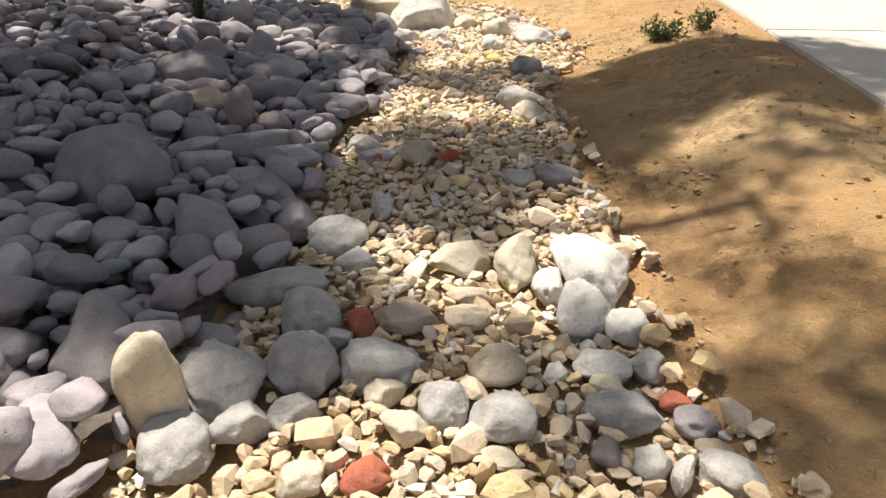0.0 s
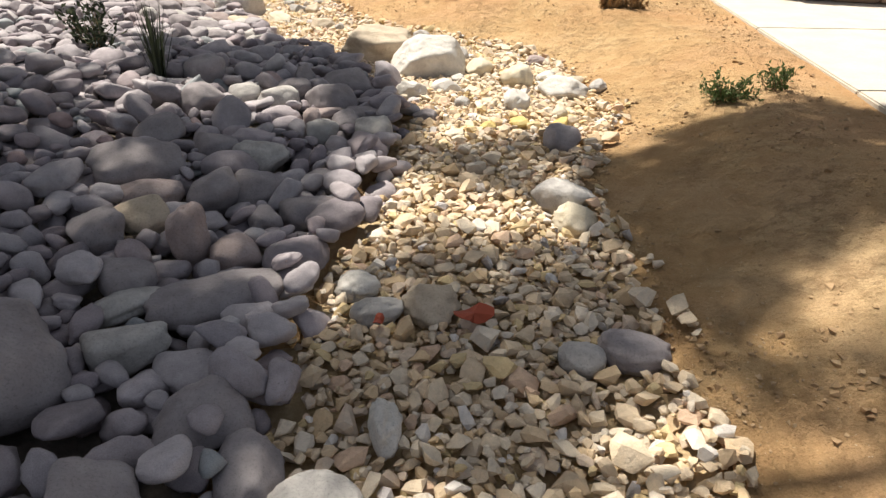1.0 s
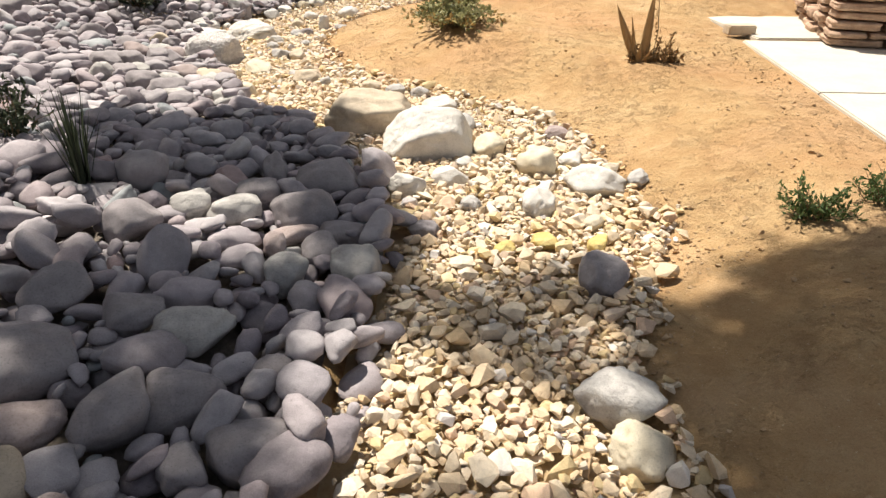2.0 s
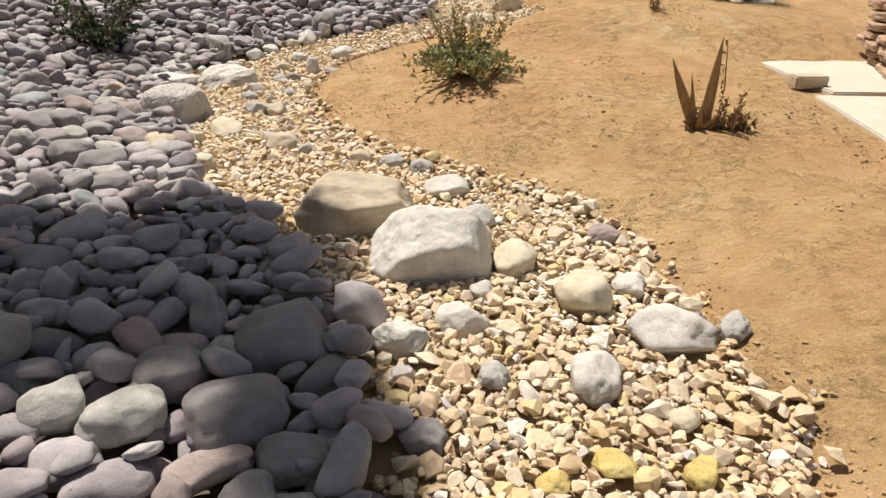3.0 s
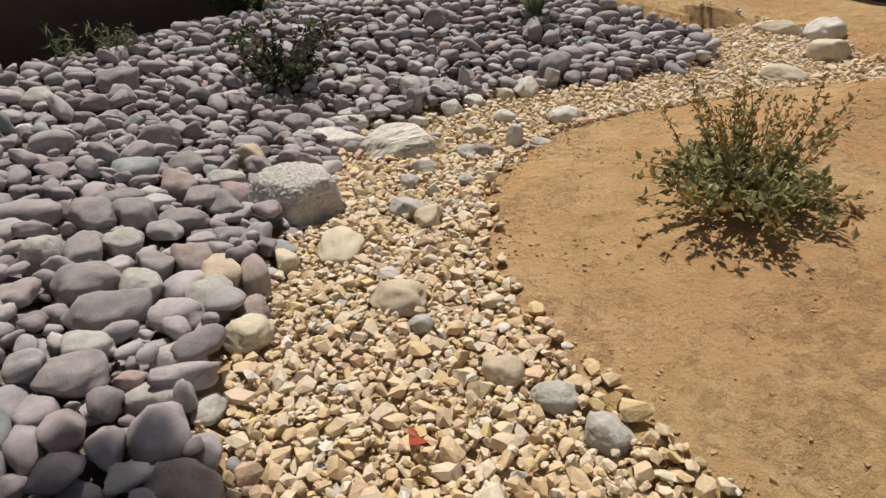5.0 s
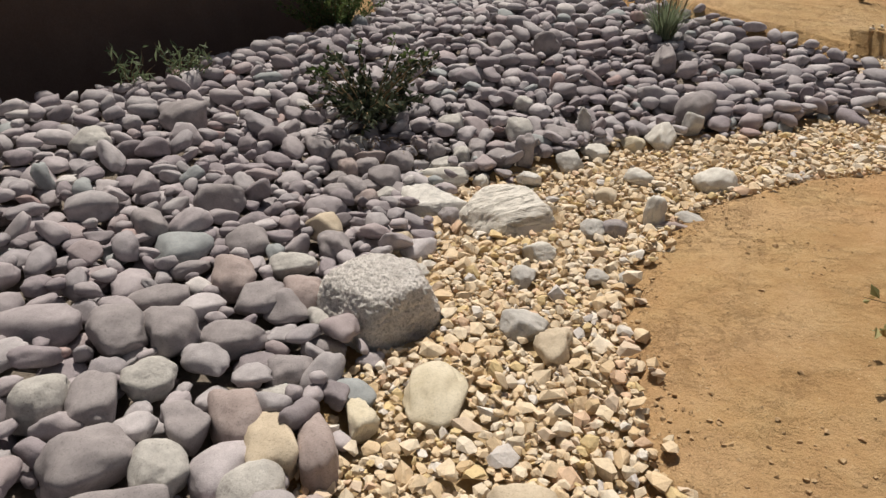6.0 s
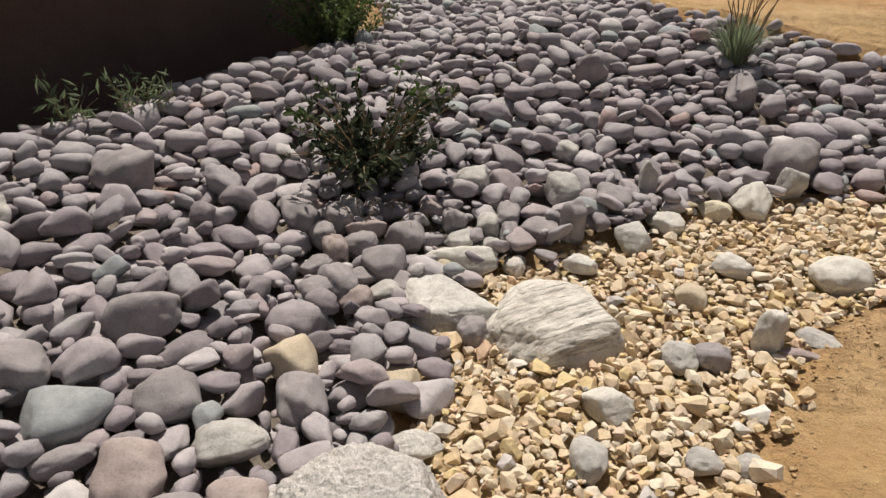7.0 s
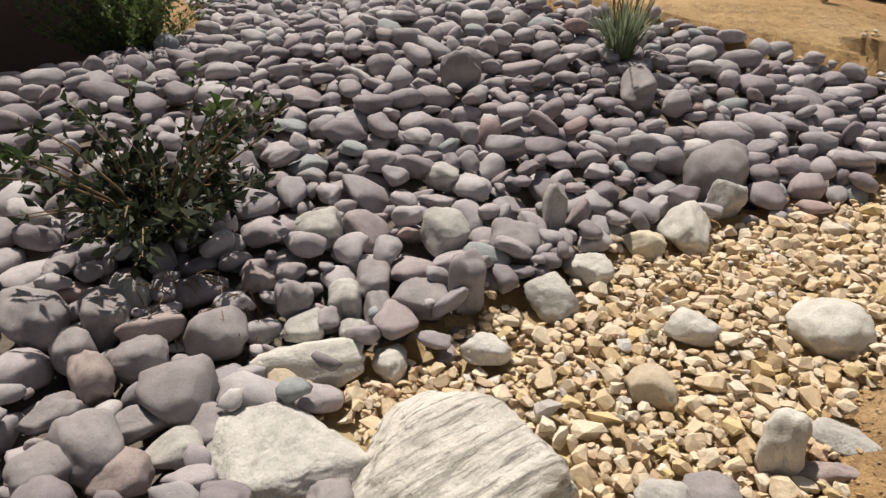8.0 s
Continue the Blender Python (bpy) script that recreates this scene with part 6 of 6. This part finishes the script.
def dry_agave(x, y):
    """Brown, dried-up upright pointed blades with a few thin stalks."""
    rng = np.random.default_rng(31)
    top = thing("agave", (x, y, z_at(x, y)), "dried brown agave with upright pointed blades on the sand", "agave")
    for a, lean, h, w in ((2.9, 0.46, 0.48, 0.125), (3.1, 0.22, 0.40, 0.05), (0.2, 0.03, 0.64, 0.12), (3.0, 0.26, 0.26, 0.08), (1.2, 0.04, 0.24, 0.07), (4.3, 0.5, 0.16, 0.08), (5.4, 0.6, 0.15, 0.06)):
        d, s = Vector((math.cos(a), math.sin(a), 0)), Vector((1, 0.15, 0)).normalized()
        v, f = [], []
        for k in range(7):
            t = k / 6
            c = d * lean * h * (t ** 1.4 + 0.12 * math.sin(t * 3.1)) + Vector((0, 0, h * t - 0.02)) + d * 0.03
            ww = w * (0.55 + 0.45 * math.sin(min(t * 2.2, 1.57))) * (1 - t ** 1.5) + 0.002
            n = Vector((-s.y, s.x, 0)) * ww * 0.5
            v += [c - s * ww / 2, c + n, c + s * ww / 2, c - n * 0.3]
            if k:
                b = 4 * (k - 1)
                f += [(b + i, b + (i + 1) % 4, b + 4 + (i + 1) % 4, b + 4 + i) for i in range(4)]
        part("blade", mesh_from("blade", v, f, DRY_LEAF, True), top)
    stalks, bits = [], []
    for k in range(34):
        bx, by = 0.15 + rng.normal(0, 0.09), rng.normal(0, 0.05)
        h = 0.56 if k == 0 else rng.uniform(0.04, 0.26) if k < 12 else rng.uniform(0.03, 0.09)
        pts = [Vector((bx, by, -0.02)), Vector((bx + rng.normal(0, 0.015), by, h * 0.5)), Vector((bx + rng.normal(0, 0.03), by, h))]
        stalks.append(tube(pts, [0.006, 0.005, 0.003], 5))
        for _ in range(22):
            bits.append(leaf(pts[0].lerp(pts[2], rng.uniform(0.1, 1)), any_way(rng) + Vector((0, 0, 0.7)), any_way(rng), 0.045, 0.02))
    part("branchwork", mesh_from("branchwork", *join(stalks), DRY_STEM, True), top, "thin dry stalks")
    part("dry_foliage", mesh_from("dry_foliage", *join(bits), DRY_LEAF), top)


dry_agave(1.56, 8.0)


def fallen_leaf(x, y, size, turn, lift, label):
    rng = np.random.default_rng(int(x * 100) % 97)
    v, f = [Vector((0, 0, 0.01))], []
    for k in range(14):
        a = 6.2832 * k / 14
        r = size * (0.5 + 0.16 * math.cos(2 * a) + rng.uniform(-0.06, 0.06))
        v.append(Vector((math.cos(a) * r, math.sin(a) * r * 0.75, 0.18 * size * math.sin(a * 2 + 1) + rng.uniform(0, 0.1) * size)))
    f = [(0, 1 + k, 1 + (k + 1) % 14) for k in range(14)]
    me = mesh_from("fallen_leaf", v, f, RED_LEAF)
    ob = tagged(new("fallen_leaf", me), label, "leaf")
    ob.matrix_world = pose(x, y, z_at(x, y) + lift, 20, 10, turn)
    mod = ob.modifiers.new("thickness", "SOLIDIFY")
    mod.thickness = 0.002


fallen_leaf(0.0, 2.93, 0.12, 30, 0.055, "red fallen leaf curled on the gravel")
fallen_leaf(-0.32, 2.88, 0.06, 80, 0.06, "small red fallen leaf between grey stones")
fallen_leaf(-0.94, 7.55, 0.09, 140, 0.05, "curled orange-red fallen leaf on the gravel")


def twig_litter(x, y):
    """Thin dry twigs fallen over the stones at the foot of the dark shrub."""
    rng = np.random.default_rng(61)
    sticks = []
    for _ in range(60):
        px, py = x + rng.normal(0, 0.22), y + rng.normal(0, 0.12)
        a, n = rng.uniform(0, 6.28), rng.uniform(0.05, 0.14)
        tips = []
        for side in (-0.5, 0.0, 0.5):
            qx, qy = px + math.cos(a) * n * side, py + math.sin(a) * n * side
            tips.append(Vector((qx, qy, RELIEF[int((qy - Y0) / CELL), int((qx - X0) / CELL)] + 0.004)))
        sticks.append(tube(tips, [0.0022, 0.003, 0.0018], 4))
    ob = new("twig_litter", mesh_from("twig_litter", *join(sticks), DRY_STEM, True))
    tagged(ob, "thin dry twigs lying over the cobbles", "twigs", kind="stuff")


twig_litter(-3.78, 10.88)


# ---- the tree whose crown shades the near bank ----
def shade_tree():
    rng = np.random.default_rng(41)
    x, y = -5.3, 3.2
    top = thing("tree", (x, y, z_at(x, y)), "broad shade tree with a light spreading crown", "tree")
    base = Vector((x, y, z_at(x, y)))
    west = np.array([(-1.9, 5.0), (-2.1, 6.0), (-2.2, 7.0), (-2.0, 7.0), (-1.4, 6.6), (-0.9, 6.0), (-0.65, 5.3), (-0.7, 5.0)])
    near = np.array([(-2.5, 1.2), (-2.4, 5.0), (-0.75, 5.0), (-0.75, 3.5), (-0.8, 2.2), (-0.85, 1.6), (-1.4, 1.2)])
    edge = np.array([(-3.8, 0.8), (-3.4, 4.4), (-2.5, 4.8), (-2.5, 0.8)])
    spots = []
    for poly, gap, fill in ((west, 0.40, 1.0), (near, 0.44, 0.97), (edge, 0.6, 0.5)):
        for gx in np.arange(-5, 0, gap):
            for gy in np.arange(0, 8, gap):
                p = (gx + rng.uniform(-0.2, 0.2), gy + rng.uniform(-0.2, 0.2))
                sunny = ((p[0] + 1.45) / 1.15) ** 2 + ((p[1] - 4.98) / 0.43) ** 2 < 1 or ((p[0] + 1.15) / 0.40) ** 2 + ((p[1] - 3.15) / 0.35) ** 2 < 1
                if inside(np.array([p]), poly)[0] and rng.random() < (fill if poly is not near or p[1] < 2.8 else 0.77) and not sunny:
                    spots.append((*p, rng.uniform(0.34, 0.5)))
    # sprays reaching over the creek and the sand
    spots += [(0.94, 4.30, 0.32), (1.45, 4.45, 0.42), (1.98, 4.46, 0.42), (2.5, 4.2, 0.42), (0.98, 3.92, 0.32), (1.36, 3.90, 0.34), (1.75, 3.85, 0.34), (2.3, 3.6, 0.36),
              (2.9, 3.9, 0.40), (0.95, 3.45, 0.28), (1.26, 3.35, 0.28), (2.0, 3.25, 0.30), (0.60, 3.20, 0.24), (0.68, 2.92, 0.24), (0.20, 3.05, 0.30), (-0.25, 3.2, 0.30), (-0.3, 2.8, 0.26),
              (0.92, 2.57, 0.20), (0.15, 4.60, 0.26), (0.60, 4.62, 0.24), (-0.30, 4.55, 0.26), (0.80, 2.12, 0.20), (1.15, 1.86, 0.22), (1.9, 2.4, 0.30), (0.87, 1.51, 0.14), (1.30, 1.42, 0.20),
              (0.80, 1.10, 0.20), (1.6, 1.0, 0.3), (1.0, 0.9, 0.25), (1.25, 1.15, 0.24), (1.5, 1.5, 0.24)]
    spots += [(0.0, 2.45, 0.22), (-0.35, 2.4, 0.22), (0.35, 2.75, 0.22), (0.3, 3.4, 0.24), (-0.1, 3.5, 0.2), (0.3, 4.2, 0.2), (0.7, 4.1, 0.2), (0.0, 4.35, 0.2), (0.45, 4.75, 0.24), (0.5, 3.1, 0.24)]
    spots += [(1.57, 3.5, 0.30), (1.95, 2.9, 0.34), (1.68, 2.7, 0.30), (1.32, 2.45, 0.28), (1.1, 2.55, 0.22), (0.74, 2.6, 0.20), (1.17, 2.08, 0.20), (1.03, 1.66, 0.22), (0.94, 1.3, 0.20),
              (0.76, 1.2, 0.16), (1.1, 1.25, 0.2), (0.92, 1.05, 0.2), (1.3, 1.6, 0.22), (0.7, 3.67, 0.2), (-0.6, 2.79, 0.2), (-0.07, 2.9, 0.2)]
    # deep shade at the two bends of the bank
    spots += [(-1.5, 6.75, 0.42), (-1.3, 6.5, 0.42), (-1.0, 6.55, 0.30), (-0.85, 6.4, 0.24), (-1.1, 6.2, 0.4), (-1.2, 2.5, 0.4), (-1.0, 2.3, 0.36), (-0.85, 2.45, 0.3),
              (-1.4, 2.2, 0.4), (-1.0, 2.65, 0.3), (-1.15, 2.0, 0.3), (-1.5, 1.8, 0.4), (-1.1, 1.7, 0.3), (-1.65, 2.5, 0.4)]
    spots += [(-0.5, 1.5, 0.24), (-0.3, 1.75, 0.22), (-0.15, 1.5, 0.18), (-0.55, 1.85, 0.22), (0.1, 2.25, 0.2), (1.0, 1.8, 0.2)]
    spots += [(-0.2, 2.62, 0.28), (0.15, 2.6, 0.2), (-0.45, 2.6, 0.25), (0.1, 2.95, 0.22), (-0.55, 5.15, 0.28), (-0.5, 4.92, 0.22), (-0.65, 5.45, 0.28), (0.9, 3.05, 0.24), (0.3, 1.2, 0.2), (0.45, 1.45, 0.18), (0.15, 1.5, 0.16),
              (-1.11, 6.68, 0.2), (-0.86, 6.31, 0.2), (-0.80, 6.01, 0.2), (-0.85, 6.10, 0.2), (-0.63, 5.61, 0.2), (-0.45, 5.25, 0.2), (-1.06, 6.61, 0.2)]
    wood, leaves = [], []
    fork = Vector((x + 0.3, y + 0.8, 2.7))
    wood_main = tube([base - Vector((0, 0, 0.1)), base + Vector((0.05, 0.2, 1.0)), base + Vector((0.2, 0.5, 1.8)), fork], [0.20, 0.16, 0.13, 0.11], 10)
    to_local = top.matrix_world.inverted()
    tips = []
    for sx, sy, r in spots:
        h = rng.uniform(4.6, 6.2)
        c = Vector((sx + SUN.x / SUN.z * h, sy + SUN.y / SUN.z * h, h + 0.1))
        tips.append(c)
        for _ in range(int((7600 if (sy > 4.9 or sy < 2.75) and sx < -0.4 else (7000 if sy > 3.0 else 900 if 1.3 < sy < 2.3 else 1700) if sx > 0.6 else 3900 if sx < -0.6 else 3200) * r * r)):
            at = c + any_way(rng) * r * rng.uniform(0.2, 1.0) ** 0.5 * (1.35 if rng.random() < 0.12 else 1.0) + SUN * rng.normal(0, 0.42)
            leaves.append(leaf(at, any_way(rng), any_way(rng), rng.uniform(0.07, 0.12), rng.uniform(0.04, 0.06)))
    # main limbs run to the middle of groups of sprays, and fork from there
    centres = [tips[int(k)] for k in np.linspace(0, len(tips) - 1, 9)]
    for _ in range(6):
        groups = [[] for _ in centres]
        for c in tips:
            groups[min(range(len(centres)), key=lambda i: (centres[i] - c).length)].append(c)
        centres = [sum(g, Vector()) / len(g) if g else centres[i] for i, g in enumerate(groups)]
    for c, g in zip(centres, groups):
        knee = c - Vector((0, 0, 0.5))
        mid = fork.lerp(knee, 0.5) + Vector((rng.normal(0, 0.15), rng.normal(0, 0.15), 0.25))
        limb = [tube([fork - Vector((0, 0, 0.1)), mid, knee], [0.075, 0.055, 0.035], 7)]
        for tip in g[::3]:
            limb.append(tube([knee, knee.lerp(tip, 0.5) + Vector((0, 0, 0.12)), tip], [0.022, 0.014, 0.004], 5))
        wood.append(("limb", join(limb), BARK, True))
    for name, data, mat, sm in (("trunk", wood_main, BARK, True), *wood, ("crown", join(leaves), GREEN_LEAF, False)):
        v, f = data
        part(name, mesh_from(name, [to_local @ Vector(p) for p in v], f, mat, sm), top)


shade_tree()


# ---- loose grit on the sand ----
def grit():
    rng = np.random.default_rng(77)
    shapes = gravel_shapes(8, 8)
    q = np.column_stack([rng.uniform(-2.5, 3.2, 130000), rng.uniform(0.2, 15.0, 130000)])
    cob, gra, dc, ds = zones(q)
    verge = 2.30 + 0.125 * (q[:, 1] - 4.2) - q[:, 0]
    patch = np.array([noise.noise(Vector((a * 1.7, b * 1.7, 9.0))) for a, b in q])
    keep = 0.75 * np.exp(-ds / 0.09) + 0.30 * np.exp(-ds / 0.35) * np.clip((patch + 0.10) * 3, 0, 1) + 0.20 * np.exp(-np.abs(verge - 0.25) / 0.2) * (q[:, 1] < 9.6) + 0.12 * np.clip((patch - 0.16) * 5, 0, 1) + 0.0015 + 0.10 * np.clip((4.2 - q[:, 1]) / 1.5, 0, 1) * np.clip((patch + 0.2) * 2, 0, 1)
    ok = (rng.random(len(q)) < keep) & ~cob & ~gra & (verge > 0.03)
    q, ds = q[ok], ds[ok]
    z = surface(q)
    vs, fs, base = [], [], 0
    for k, (x, y) in enumerate(q):
        v, f = shapes[k % 8]
        a = min(rng.lognormal(math.log(0.0062), 0.5), 0.017)
        vs.append((v * (a, a * 0.8, a * 0.6)) @ np.array(turn_of(rng.uniform(0, 6.28), rng.normal(0, 0.4), 0)).T + (x, y, z[k] + a * 0.25))
        fs.append(f + base)
        base += len(v)
    ob = new("loose_grit", big_mesh("loose_grit", np.vstack(vs), np.vstack(fs), GRIT, False))
    tagged(ob, "loose brown and tan grit strewn over the sand", "grit", kind="stuff")


grit()
